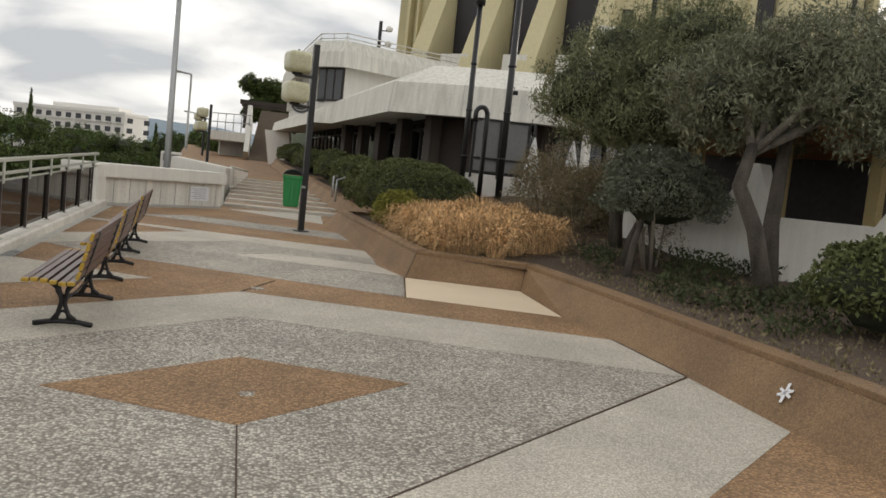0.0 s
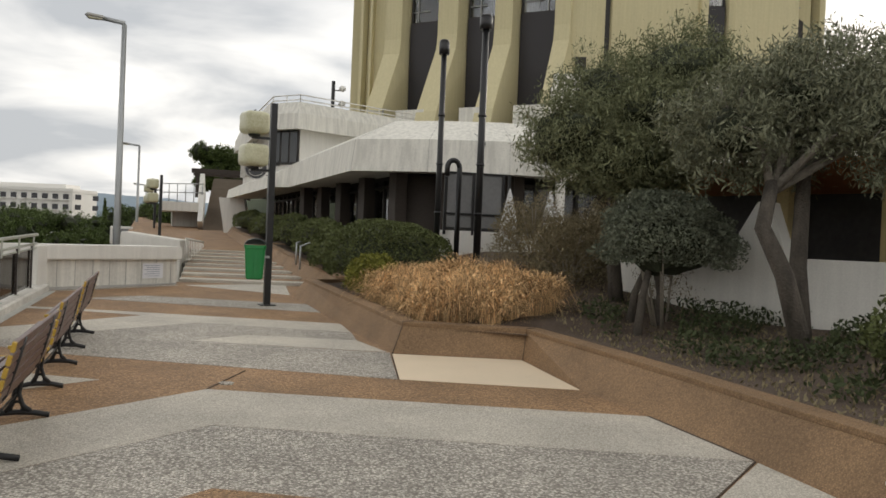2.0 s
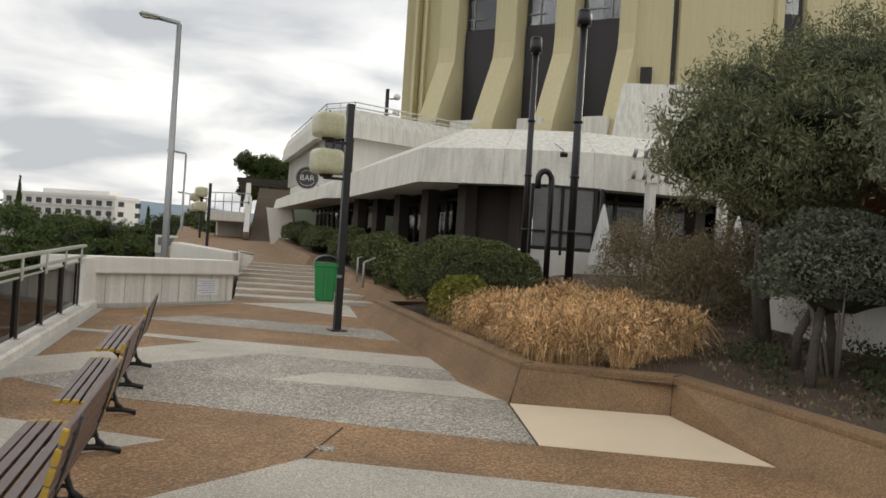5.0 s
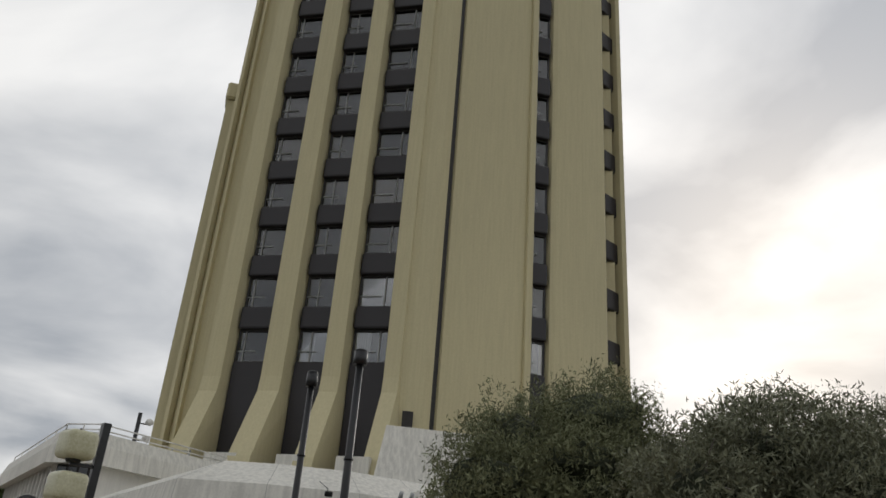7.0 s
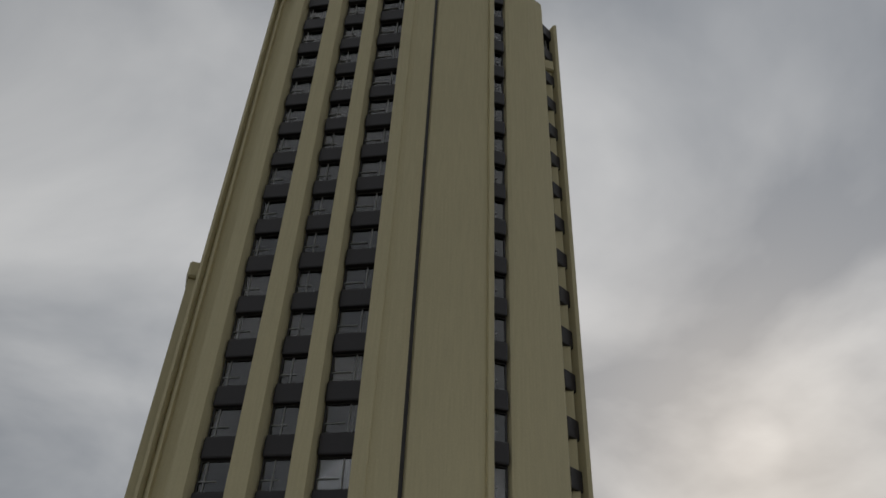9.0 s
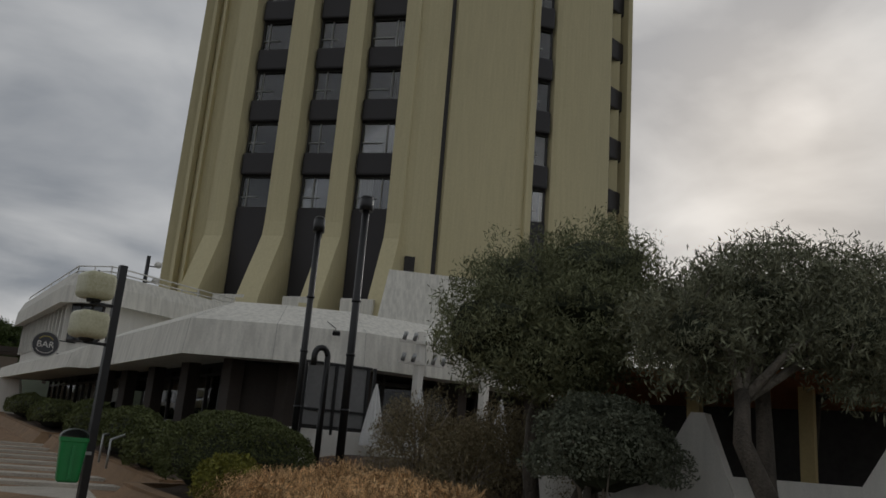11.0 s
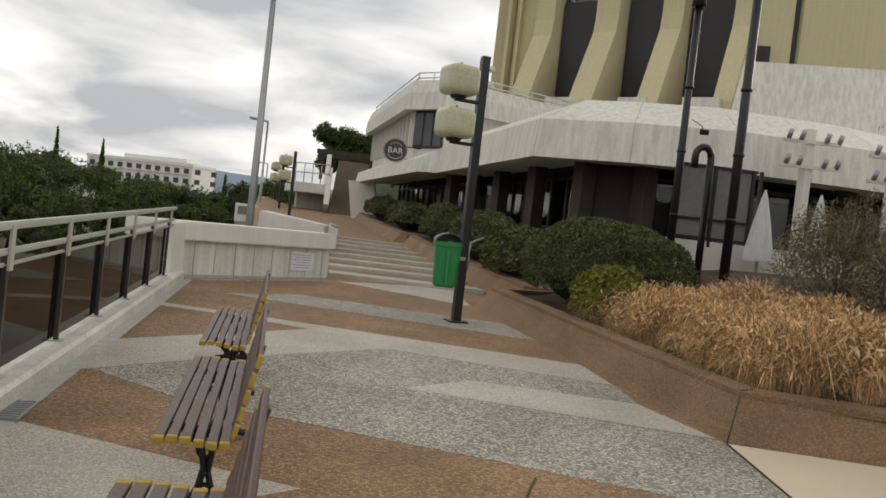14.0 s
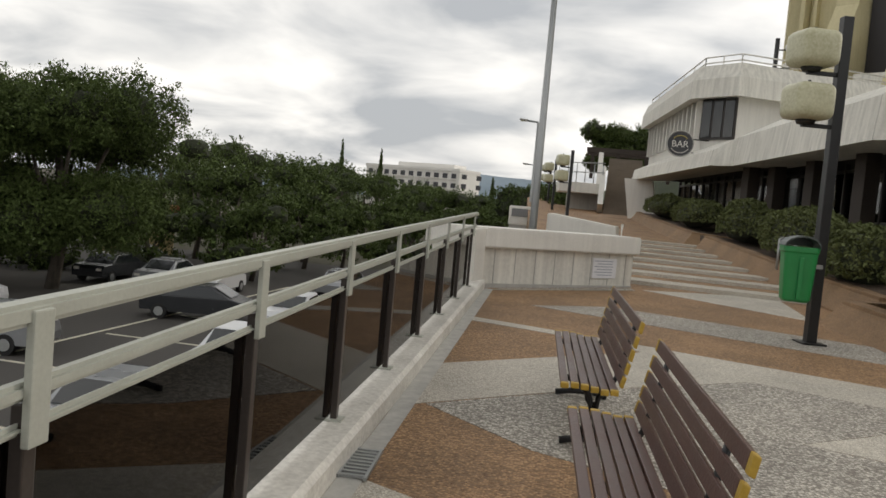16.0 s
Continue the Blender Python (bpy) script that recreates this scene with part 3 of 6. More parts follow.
def white_wall():
    """Parapet block set askew across the end of the terrace, with a heavy coping and a ribbed face."""
    zb = floor_z(0, 16.6)
    length = (WALL_B - WALL_A).length
    w = thing("parapet_wall", (-3.3, 16.6, zb), "white weathered concrete parapet wall with a heavy coping", "wall", kind="structure")
    part("body", prism(bmesh.new(), [on_wall(-0.2), on_wall(length), on_wall(length, -0.5), on_wall(-0.6, -0.5)], zb - 1.5, zb + 0.68), M["conc"], w)
    bm = prism(bmesh.new(), [on_wall(-0.02, 0.12), on_wall(length + 0.06, 0.12), on_wall(length + 0.06, -0.6), on_wall(-0.7, -0.6), on_wall(-0.3, -0.05)], zb + 0.64, zb + 0.96)
    bmesh.ops.bevel(bm, geom=bm.edges[:], offset=0.02, segments=2, affect="EDGES")
    part("coping", bm, M["conc_plain"], w)
    for i in range(8):
        x, y = on_wall(0.3 + i * 0.44, 0.002)
        part("joint", boxed((x, y, zb + 0.31), (0.012, 0.012, 0.62), WALL_TURN), M["conc_shade"], w)
    x, y = on_wall(length / 2, 0.01)
    part("skirting", boxed((x, y, zb + 0.0), (length, 0.03, 0.1), WALL_TURN), M["conc_shade"], w)
    bm = prism(bmesh.new(), [(-4.9, 14.95), (-4.56, 14.9), on_wall(0.02, 0.1), on_wall(-0.3, -0.4), (-4.95, 15.5)], zb - 0.5, zb + 0.93)
    bmesh.ops.bevel(bm, geom=bm.edges[:], offset=0.02, segments=2, affect="EDGES")
    part("pier", bm, M["conc_plain"], w)
    return w


white_wall()
NX, NY = on_wall(2.83, 0.012)
notice = thing("notice", (NX, NY, 0.6), "white printed notice sheet fixed to the parapet", "notice")
part("sheet", boxed((NX, NY, 0.62), (0.6, 0.02, 0.36), WALL_TURN, 0.004), M["paper"], notice)
for i in range(6):
    x, y = on_wall(2.83 - (0.0 if i % 2 else 0.03), 0.024)
    part("text_line", boxed((x, y, 0.75 - i * 0.05), (0.46 if i % 2 == 0 else 0.38, 0.004, 0.014), WALL_TURN), M["ink"], notice)


# ---- planter and its soil ----
PL_BASE = [(3.5, -14), (3.42, 0.9), (3.36, 2.45), (3.24, 3.9), (3.1, 5.12), (3.12, 7.04), (1.43, 7.54), (0.64, 15.5), (2.3, 16.1)]
PL_TOP = [(3.9, -14, 0.3), (3.77, 0.7, 0.4), (3.67, 2.45, 0.41), (3.57, 3.9, 0.43), (3.46, 5.1, 0.45), (3.22, 7.2, 0.48), (1.59, 7.71, 0.5), (0.92, 15.35, 0.64), (2.3, 15.9, 0.65)]


def planter(name, base, top, label):
    bm = bmesh.new()
    crest = offset([p[:2] for p in top], -0.24)
    lip = offset([p[:2] for p in top], 0.004)
    band(bm, [[(x, y, floor_z(x, min(y, 18.6)) - 0.3) for x, y in base], [(x, y, path_z(y) + 0.0) for x, y in base],
              [(x, y, z - 0.055) for x, y, z in top], [(x, y, t[2] - 0.05) for (x, y), t in zip(lip, top)], [(x, y, t[2] - 0.008) for (x, y), t in zip(lip, top)], list(top), [(x, y, t[2] + 0.005) for (x, y), t in zip(crest, top)], [(x, y, t[2] - 0.6) for (x, y), t in zip(crest, top)]])
    bmesh.ops.recalc_face_normals(bm, faces=bm.faces[:])
    return tagged(part(name, bm, M["planter"]), label, "planter", "planters", "structure")


near_planter = planter("planter_wall", PL_BASE, PL_TOP, "low battered planter wall of ochre pebble concrete")
for k in (5, 6):
    (x0, y0), (x1, y1, z1) = PL_BASE[k], PL_TOP[k]
    p, q = Vector((x0, y0, path_z(y0))), Vector((x1, y1, z1 - 0.05))
    part("joint", tube(bmesh.new(), [p, p.lerp(q, 0.5) + Vector((0.002, 0.003, 0)), q, q + Vector((0, 0, 0.052)), q + Vector((0.18, 0.12, 0.056))], 0.007, 6), M["soil"], near_planter)
mark = thing("paint_mark", (3.57, 1.25, 0.18), "small white paint splash on the planter wall", "paint mark")
for k_, l_ in ((20, 0.2), (75, 0.17), (125, 0.15), (160, 0.1)):
    bm = bmesh.new()
    bmesh.ops.create_cube(bm, size=1.0, matrix=pose(3.566, 1.25, 0.181, 0, -49.7, 0) @ pose(0, 0, 0, 0, 0, k_) @ Matrix.Diagonal((l_, 0.026, 0.008, 1)))
    part("stroke", bm, M["paper"], mark)
B2 = [(2.3, 15.85), (1.5, 16.25), (0.9, 22.5), (0.35, 28.5)]
planter("planter_wall", B2, [(x + 0.25, y + 0.1, path_z(y) + 0.42) for x, y in B2], "low battered planter wall beside the shallow steps")
B3 = [(1.6, 28.9), (0.1, 29.6), (-0.9, 42), (-1.0, 46)]
planter("planter_wall", B3, [(x + 0.25, y + 0.1, path_z(y) + 0.4) for x, y in B3], "low ochre planter wall along the upper walk")


def soil_z(x, y):
    xt = np.interp(y, [-14, 0.7, 5.2, 7.1, 7.6, 15.7, 18], [3.9, 3.8, 3.5, 3.2, 1.55, 0.9, 0.8])
    zt = np.interp(y, [-14, 7, 15.7, 18.6], [0.3, 0.42, 0.55, 0.75])
    return float(zt + min(0.9, float(np.interp(y, [8, 12], [0.09, 0.3])) * max(0.0, x - xt - 1.1)) + 0.05 * noise.noise(Vector((x * 0.9, y * 0.9, 0))))


def soil_patch():
    ys = np.arange(-14, 18.61, 0.35)
    us = np.linspace(0, 1, 26)
    v, f = [], []
    for y in ys:
        xt = float(np.interp(y, [-14, 0.7, 5.2, 7.1, 7.65, 15.3, 15.7, 16.1, 16.6, 18.6], [3.95, 3.88, 3.62, 3.3, 1.7, 1.1, 2.2, 2.3, 1.8, 1.6])) + 0.05
        for u in us:
            x = xt + u * (11 - xt)
            v.append((x, float(y), soil_z(x, y)))
    n = len(us)
    for j in range(len(ys) - 1):
        for i in range(n - 1):
            a = j * n + i
            f.append((a, a + 1, a + n + 1, a + n))
    ob = raw("soil_bed", v, f, M["soil"], smooth=True)
    return tagged(ob, "dark bare planter soil with litter", "soil", kind="structure")


soil_patch()
bank = part("soil_bank", prism(bmesh.new(), [(1.72, 17.2), (2.3, 16.4), (12, 18.5), (12, 46), (-0.6, 46), (0.55, 30)], -0.5, lambda x, y: path_z(y) + 0.35), M["soil"])
tagged(bank, "dark soil bank planted with hedges before the building", "soil", kind="structure")


# ---- podium building ----
FAS = [(-1.1, 46.5), (0.83, 31.2), (1.5, 30.6), (2.61, 20.45), (4.63, 19.2), (6.85, 18.4), (10.6, 18.55), (20, 21.5), (34, 24)]
podium = thing("podium_building", (6, 28, 0), "white weathered concrete podium with a sloped parapet over dark glazing", "building")


def ring(off, z, far=None):
    """Parapet outline at an offset; the far end beyond the notch is lower."""
    line = offset(FAS, off)
    return [(x, y, far if far is not None and i < 2 else z) for i, (x, y) in enumerate(line)]


bm = bmesh.new()
band(bm, [ring(2.0, 3.72), ring(0.0, 3.6), ring(0.12, 4.55, 4.15), ring(1.55, 5.3, 4.85), ring(2.1, 5.3, 4.85), ring(2.1, 4.9, 4.7), ring(14, 4.9, 4.7)])
bmesh.ops.recalc_face_normals(bm, faces=bm.faces[:])
part("fascia", bm, M["conc"], podium, "white board-marked concrete parapet with dark weather streaks")
# underside coloured dark for the shade below the parapet
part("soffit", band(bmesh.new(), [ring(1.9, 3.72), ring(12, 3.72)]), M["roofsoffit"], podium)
# fine joints down the parapet panels
for a in range(1, len(FAS) - 2):
    lo, mi, hi = ring(-0.004, 3.6), ring(0.116, 4.55, 4.15), ring(1.546, 5.304, 4.854)
    k = max(1, int((Vector(lo[a]) - Vector(lo[a + 1])).length / 1.6))
    for i in range(k):
        bm = bmesh.new()
        rows = []
        for ln in (lo, mi, hi):
            pa, pb = Vector(ln[a]), Vector(ln[a + 1])
            d = (pb - pa).normalized() * 0.008
            p = pa.lerp(pb, i / k)
            rows.append([p - d, p + d])
        band(bm, rows)
        part("joint", bm, M["conc_shade"], podium)

# ground floor behind the columns
GL = offset(FAS, 2.6)
for a in range(len(GL) - 1):
    pa, pb = Vector((*GL[a], 0)), Vector((*GL[a + 1], 0))
    length = (pb - pa).length
    turn = math.degrees(math.atan2((pb - pa).y, (pb - pa).x))
    k = max(1, int(length / 1.15))
    for i in range(k + 1):
        p = pa.lerp(pb, i / k)
        part("mullion", boxed((p.x, p.y, 2.4), (0.09, 0.14, 2.75), turn), M["winframe"], podium)
    for z in (1.25, 2.0, 3.5):
        p = pa.lerp(pb, 0.5)
        part("transom", boxed((p.x, p.y, z), (length, 0.1, 0.09), turn), M["winframe"], podium)
    for i in range(k):
        p = pa.lerp(pb, (i + 0.5) / k)
        part("pane", boxed((p.x, p.y, 2.3), (length / k, 0.02, 2.5), turn), M["shopglass"], podium)
# back walls coloured dark for the gloom behind the glazing
for off in (7.5,):
    BK = offset(FAS, off)
    for a in (0, 4, 5, 6, 7):
        pa, pb = Vector((*BK[a], 0)), Vector((*BK[a + 1], 0))
        p = pa.lerp(pb, 0.5)
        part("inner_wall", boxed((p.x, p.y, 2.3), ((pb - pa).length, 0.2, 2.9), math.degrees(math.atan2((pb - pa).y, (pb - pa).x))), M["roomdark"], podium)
CL = offset(FAS, 1.5)
for a in range(1, len(CL) - 1):
    pa, pb = Vector((*CL[a], 0)), Vector((*CL[a + 1], 0))
    k = max(1, int((pb - pa).length / 3.2))
    for i in range(k):
        p = pa.lerp(pb, (i + 0.15) / k)
        part("column", boxed((p.x, p.y, 2.3), (0.42, 0.42, 2.9), 20, 0.02), M["column"], podium)
part("floor_slab", prism(bmesh.new(), [p for p in offset(FAS, 1.0)] + [(34, 40), (8, 46)], 0.6, 1.0), M["conc_shade"], podium)
part("entrance_wall", boxed((5.3, 21.4, 2.3), (1.5, 0.5, 2.7), -20), M["column"], podium)

# upper storey with its roof terrace
UP = [(-0.75, 49.5), (0.55, 36.8), (2.15, 35.2), (8.8, 38.6)]
upper = thing("upper_storey", (3, 40, 5), "white concrete upper storey with a flared roof parapet", "building")
uo = offset(UP, 0.9)
bm = bmesh.new()
band(bm, [[(x, y, 6.75) for x, y in offset(UP, 0.9)], [(x, y, 6.65) for x, y in UP], [(x, y, 7.4) for x, y in offset(UP, 0.06)], [(x, y, 7.98) for x, y in offset(UP, 0.3)], [(x, y, 7.98) for x, y in offset(UP, 0.75)], [(x, y, 7.6) for x, y in offset(UP, 0.75)], [(x, y, 7.6) for x, y in offset(UP, 6)]])
bmesh.ops.recalc_face_normals(bm, faces=bm.faces[:])
part("parapet", bm, M["conc"], upper)
part("wall", prism(bmesh.new(), offset(UP, 0.62) + [(7, 50)], 4.6, 6.72), M["conc_plain"], upper)
win = offset(UP, 0.58)
pa, pb = Vector((*win[0], 0)), Vector((*win[1], 0))
for i in range(14):
    p = pa.lerp(pb, (i + 0.5) / 14)
    part("fin", boxed((p.x, p.y, 5.9), (0.16, 0.34, 1.6), math.degrees(math.atan2((pb - pa).y, (pb - pa).x))), M["conc_plain"], upper)
    if i < 13:
        p = pa.lerp(pb, (i + 1.0) / 14)
        part("pane", boxed((p.x, p.y, 5.9), (0.62, 0.04, 1.5), math.degrees(math.atan2((pb - pa).y, (pb - pa).x))), M["carglass"], upper)
pa, pb = Vector((*win[1], 0)), Vector((*win[2], 0))
for i in range(3):
    p = pa.lerp(pb, (i + 0.5) / 3)
    w_ = part("window", boxed((p.x, p.y, 5.85), ((pb - pa).length / 3, 0.1, 1.65), math.degrees(math.atan2((pb - pa).y, (pb - pa).x))), M["winframe"], upper)
    nv = Vector(((pb - pa).y, -(pb - pa).x, 0)).normalized() * 0.06
    part("pane", boxed((p.x + nv.x, p.y + nv.y, 5.87), ((pb - pa).length / 3 - 0.12, 0.03, 1.5), math.degrees(math.atan2((pb - pa).y, (pb - pa).x))), M["carglass"], w_)
# roof railing
rr = thing("roof_railing", (2, 38, 7.93), "thin white tubular guard rail on the roof terrace", "railing")
rl = [(x, y) for x, y in offset(UP, 0.5)]
for h in (0.2, 0.43):
    part("rail", tube(bmesh.new(), [(x, y, 7.93 + h) for x, y in rl], 0.03, 8), M["conc_plain"], rr)
for a in range(len(rl) - 1):
    pa, pb = Vector((*rl[a], 7.9)), Vector((*rl[a + 1], 7.9))
    k = max(2, int((pb - pa).length / 1.9))
    for i in range(k + 1):
        p = pa.lerp(pb, i / k)
        part("post", tube(bmesh.new(), [p, p + Vector((0, 0, 0.48))], 0.025, 6), M["conc_plain"], rr)
lad = thing("roof_ladder", (6.8, 42.0, 7.6), "thin grey metal ladder standing on the roof terrace", "ladder")
for dx in (-0.45, 0.45):
    part("upright", tube(bmesh.new(), [(6.8 + dx, 42.0, 7.55), (6.8 + dx + 0.2, 42.3, 9.0)], 0.035, 6), M["galv"], lad)
for k in range(4):
    part("rung", tube(bmesh.new(), [(6.4 + 0.05 * k, 42.05 + 0.07 * k, 7.95 + 0.32 * k), (7.3 + 0.05 * k, 42.05 + 0.07 * k, 7.95 + 0.32 * k)], 0.028, 6), M["galv"], lad)
mast = thing("roof_mast", (4.3, 40.2, 7.6), "short black mast with small white floodlights on the roof", "mast")
part("pole", tube(bmesh.new(), [(4.3, 40.2, 7.55), (4.3, 40.2, 10.0)], 0.1, 10), M["black"], mast)
for z in (8.7, 9.5):
    part("arm", tube(bmesh.new(), [(4.3, 40.2, z), (4.75, 40.1, z)], 0.03, 6), M["black"], mast)
    part("lamp", lump_mesh((4.78, 40.05, z + 0.1), (0.2, 0.2, 0.17), 2.0, 0.05, 2), M["conc_plain"], mast)

# ---- tower ----
FA = Vector((8.07, 47.0))
FD = Vector((0.7434, -0.6689))
FN = Vector((-0.6689, -0.7434))
Z0, Z1, STOREY, WINH = 14.85, 68.0, 3.45, 2.05
tower = thing("tower_block", (20, 44, 5), "tall olive-beige hotel tower with vertical ribs and dark window bands", "building")


def on(s, d=0.0):
    p = FA + FD * s + FN * d
    return (p.x, p.y)


core = [(7.3, 48.1), on(0), on(12.4), (19.3, 38.0), (23.72, 35.35), (25.1, 34.95), (29.8, 35.45), (31.9, 36.0), (38, 47), (28, 60), (12, 60)]
part("core", prism(bmesh.new(), core, 5.0, Z1 - 1.2), M["winframe"], tower)
part("wall", prism(bmesh.new(), [(7.4, 48.2), on(-0.6, 0.25), on(1.4, 0.25), on(1.4, -0.6), (8.4, 50)], 5.0, Z1), M["tower"], tower)
for s, w, d in ((-0.95, 0.22, 0.75), (-0.3, 0.16, 0.6)):
    part("fin", prism(bmesh.new(), [on(s), on(s, d), on(s + w, d), on(s + w)], 5.0, Z1 + 0.3), M["tower"], tower)


def rib(s0, s1, depth, flare, s_in=0.12):
    """A vertical rib whose foot leans out to the podium's edge."""
    bm = bmesh.new()
    prof = [(7.6, flare * 1.08), (8.9, flare * 0.92), (12.9, 0.12), (13.8, 0.0), (Z1, 0.0)]
    rows = []
    for z, f in prof:
        rows.append([bm.verts.new((*on(s, d), z)) for s, d in ((s0, -0.3), (s0 + s_in, depth + f), (s1 - s_in * 2.2, depth + f), (s1, -0.3))])
    for a, b in zip(rows, rows[1:]):
        for i in range(4):
            bm.faces.new((a[i], a[(i + 1) % 4], b[(i + 1) % 4], b[i]))
    bm.faces.new(rows[0][::-1])
    bm.faces.new(rows[-1])
    bmesh.ops.recalc_face_normals(bm, faces=bm.faces[:])
    part("rib", bm, M["tower"], tower)


rib(1.1, 2.64, 1.2, 2.3)
rib(4.9, 6.6, 1.4, 2.5)
rib(8.66, 10.02, 1.4, 2.5, 0.08)
rib(12.3, 13.6, 1.4, 2.2)


def pier(pts, z0=5.0, z1=Z1):
    bm = prism(bmesh.new(), pts, z0, z1)
    part("pier", bm, M["tower"], tower)


pier([on(12.5, 1.38), (17.6, 36.98), (18.5, 36.72), (19.02, 36.72), (19.02, 38.5), on(12.5, -0.5)])
pier([(19.4, 36.6), (19.75, 36.35), (21.5, 35.3), (23.4, 34.35), (23.72, 34.35), (23.72, 36.0), (19.4, 38.5)])
pier([(25.1, 33.95), (25.35, 33.75), (27.2, 33.3), (29.1, 33.45), (29.62, 33.95), (29.85, 35.6), (25.1, 36)])
pier([(31.15, 34.1), (31.4, 33.95), (31.72, 34.4), (31.9, 36.5), (31.15, 36.5)], 5.0, Z1 - 1)
part("fin", prism(bmesh.new(), [(23.45, 34.05), (23.8, 33.95), (23.9, 34.6), (23.6, 34.7)], 5.0, Z1), M["tower"], tower)
# low wing piers with hooked tops
for x, y, zt in ((7.0, 49.0, 35.6), (30.5, 35.0, 61.0)):
    bm = prism(bmesh.new(), [(x - 0.35, y - 0.2), (x + 0.35, y - 0.5), (x + 0.7, y + 1.4), (x, y + 1.8)], 5.0, zt)
    part("pier", bm, M["tower"], tower)
    bm = prism(bmesh.new(), [(x - 0.6, y - 0.55), (x + 0.45, y - 0.85), (x + 0.7, y + 1.2), (x - 0.1, y + 1.4)], zt - 0.9, zt + 0.5)
    bmesh.ops.bevel(bm, geom=bm.edges[:], offset=0.15, segments=1, affect="EDGES")
    part("cap", bm, M["tower"], tower)
part("roof", prism(bmesh.new(), [(8.5, 48.3), on(1), on(12), (24, 36), (30, 36), (37, 47), (27, 59), (13, 59)], Z1 - 1.3, Z1 - 0.6), M["conc_shade"], tower)
for s in (-1.0, 1.2, 5.2, 8.9, 12.6):
    bm = prism(bmesh.new(), [on(s, 0.0), on(s, 1.9), on(s + 1.3, 1.9), on(s + 1.3, 0.0)], Z1 - 0.2, Z1 + 1.0)
    bmesh.ops.bevel(bm, geom=bm.edges[:], offset=0.18, segments=1, affect="EDGES")
    part("cap", bm, M["tower"], tower)


def shared(name, mesh, m, parent):
    ob = new(name, mesh)
    ob.parent = parent
    ob.matrix_basis = parent.matrix_basis.inverted() @ m if parent.parent is None else m
    return ob


def mesh_of(bm, mat):
    me = bpy.data.meshes.new("piece")
    bm.normal_update()
    bm.to_mesh(me)
    bm.free()
    me.materials.append(mat)
    return me


def tower_bay(p0, p1, shift, rooms):
    """One column of windows and spandrels between two plan points."""
    a, b = Vector(p0), Vector(p1)
    d = (b - a).normalized()
    nrm = Vector((d.y, -d.x))
    wide = (b - a).length
    turn = math.degrees(math.atan2(d.y, d.x))
    mid = (a + b) / 2
    bmf = bmesh.new()
    box(bmf, (0, 0, 0.05), (wide, 0.16, 0.1))
    box(bmf, (0, 0, WINH - 0.05), (wide, 0.16, 0.1))
    for x in (-wide / 2 + 0.05, wide / 2 - 0.05):
        box(bmf, (x, 0, WINH / 2), (0.1, 0.16, WINH))
    frame_me = mesh_of(bmf, M["winframe"])
    bms = bmesh.new()
    box(bms, (wide * shift, -0.03, WINH * 0.5), (0.07, 0.08, WINH - 0.1))
    box(bms, (wide * shift * 0.1 - wide * 0.2, -0.03, WINH * 0.36), (wide * 0.55, 0.08, 0.06))
    sash_me = mesh_of(bms, M["sash"])
    pane_me = mesh_of(boxed((0, 0.02, WINH / 2), (wide - 0.1, 0.02, WINH - 0.1)), M["pane"])
    bmc = bmesh.new()
    n = 16
    ln = [[(-wide / 2 + wide * i / n, 0.13 + 0.04 * math.sin(i * 2.3), z) for i in range(n + 1)] for z in (0.05, WINH)]
    band(bmc, ln)
    curtain_me = mesh_of(bmc, M["curtain"])
    bmc = bmesh.new()
    ln = [[(-wide / 2 + wide * 0.45 * i / n, 0.13 + 0.04 * math.sin(i * 2.9), z) for i in range(n + 1)] for z in (0.05, WINH)]
    band(bmc, ln)
    half_me = mesh_of(bmc, M["curtain"])
    bmp = bmesh.new()
    box(bmp, (0, -0.12, 0), (wide, 0.62, STOREY - WINH), 0, 0.12)
    span_me = mesh_of(bmp, M["spandrel"])
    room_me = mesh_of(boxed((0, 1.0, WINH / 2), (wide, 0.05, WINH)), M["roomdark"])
    at = mid
    for k in range(15):
        z = Z0 + STOREY * k
        base = pose(at.x + nrm.x * 0.32, at.y + nrm.y * 0.32, z, 0, 0, turn)
        w = shared("window", frame_me, base, tower)
        for nm, me in (("sash", sash_me), ("pane", pane_me)):
            o = new(nm, me)
            o.parent = w
        pick = rooms[k % len(rooms)]
        if pick:
            o = new("curtain", curtain_me if pick == 2 else half_me)
            o.parent = w
        shared("spandrel", span_me, pose(at.x + nrm.x * 0.3, at.y + nrm.y * 0.3, z + WINH + (STOREY - WINH) / 2, 0, 0, turn), tower)
    bm = boxed((0, -0.05, 0), (wide, 0.3, 6.6))
    o = part("panel", bm, M["spandrel"], None)
    o.parent = tower
    o.matrix_basis = tower.matrix_basis.inverted() @ pose(at.x + nrm.x * 0.3, at.y + nrm.y * 0.3, Z0 - 3.3, 0, 0, turn)


tower_bay(on(2.64), on(4.9), -0.3, (1, 0, 0, 1, 0, 2, 2, 2, 2, 2, 0, 2, 2, 2, 2))
tower_bay(on(6.6), on(8.66), -0.12, (1, 0, 1, 2, 2, 2, 2, 1, 2, 2, 0, 2, 0, 2, 1))
tower_bay(on(10.02), on(12.35), 0.2, (1, 0, 0, 2, 0, 2, 2, 2, 2, 2, 1, 2, 2, 0, 2))
tower_bay((23.75, 35.0), (25.1, 34.62), -0.1, (1, 0, 0, 1, 1, 2, 0, 2, 2, 2, 0, 2, 2, 1, 2))
tower_bay((29.8, 35.0), (31.15, 35.3), 0.1, (1, 2, 1, 2, 0, 2, 2, 2, 0, 2, 2, 1, 2, 2, 2))
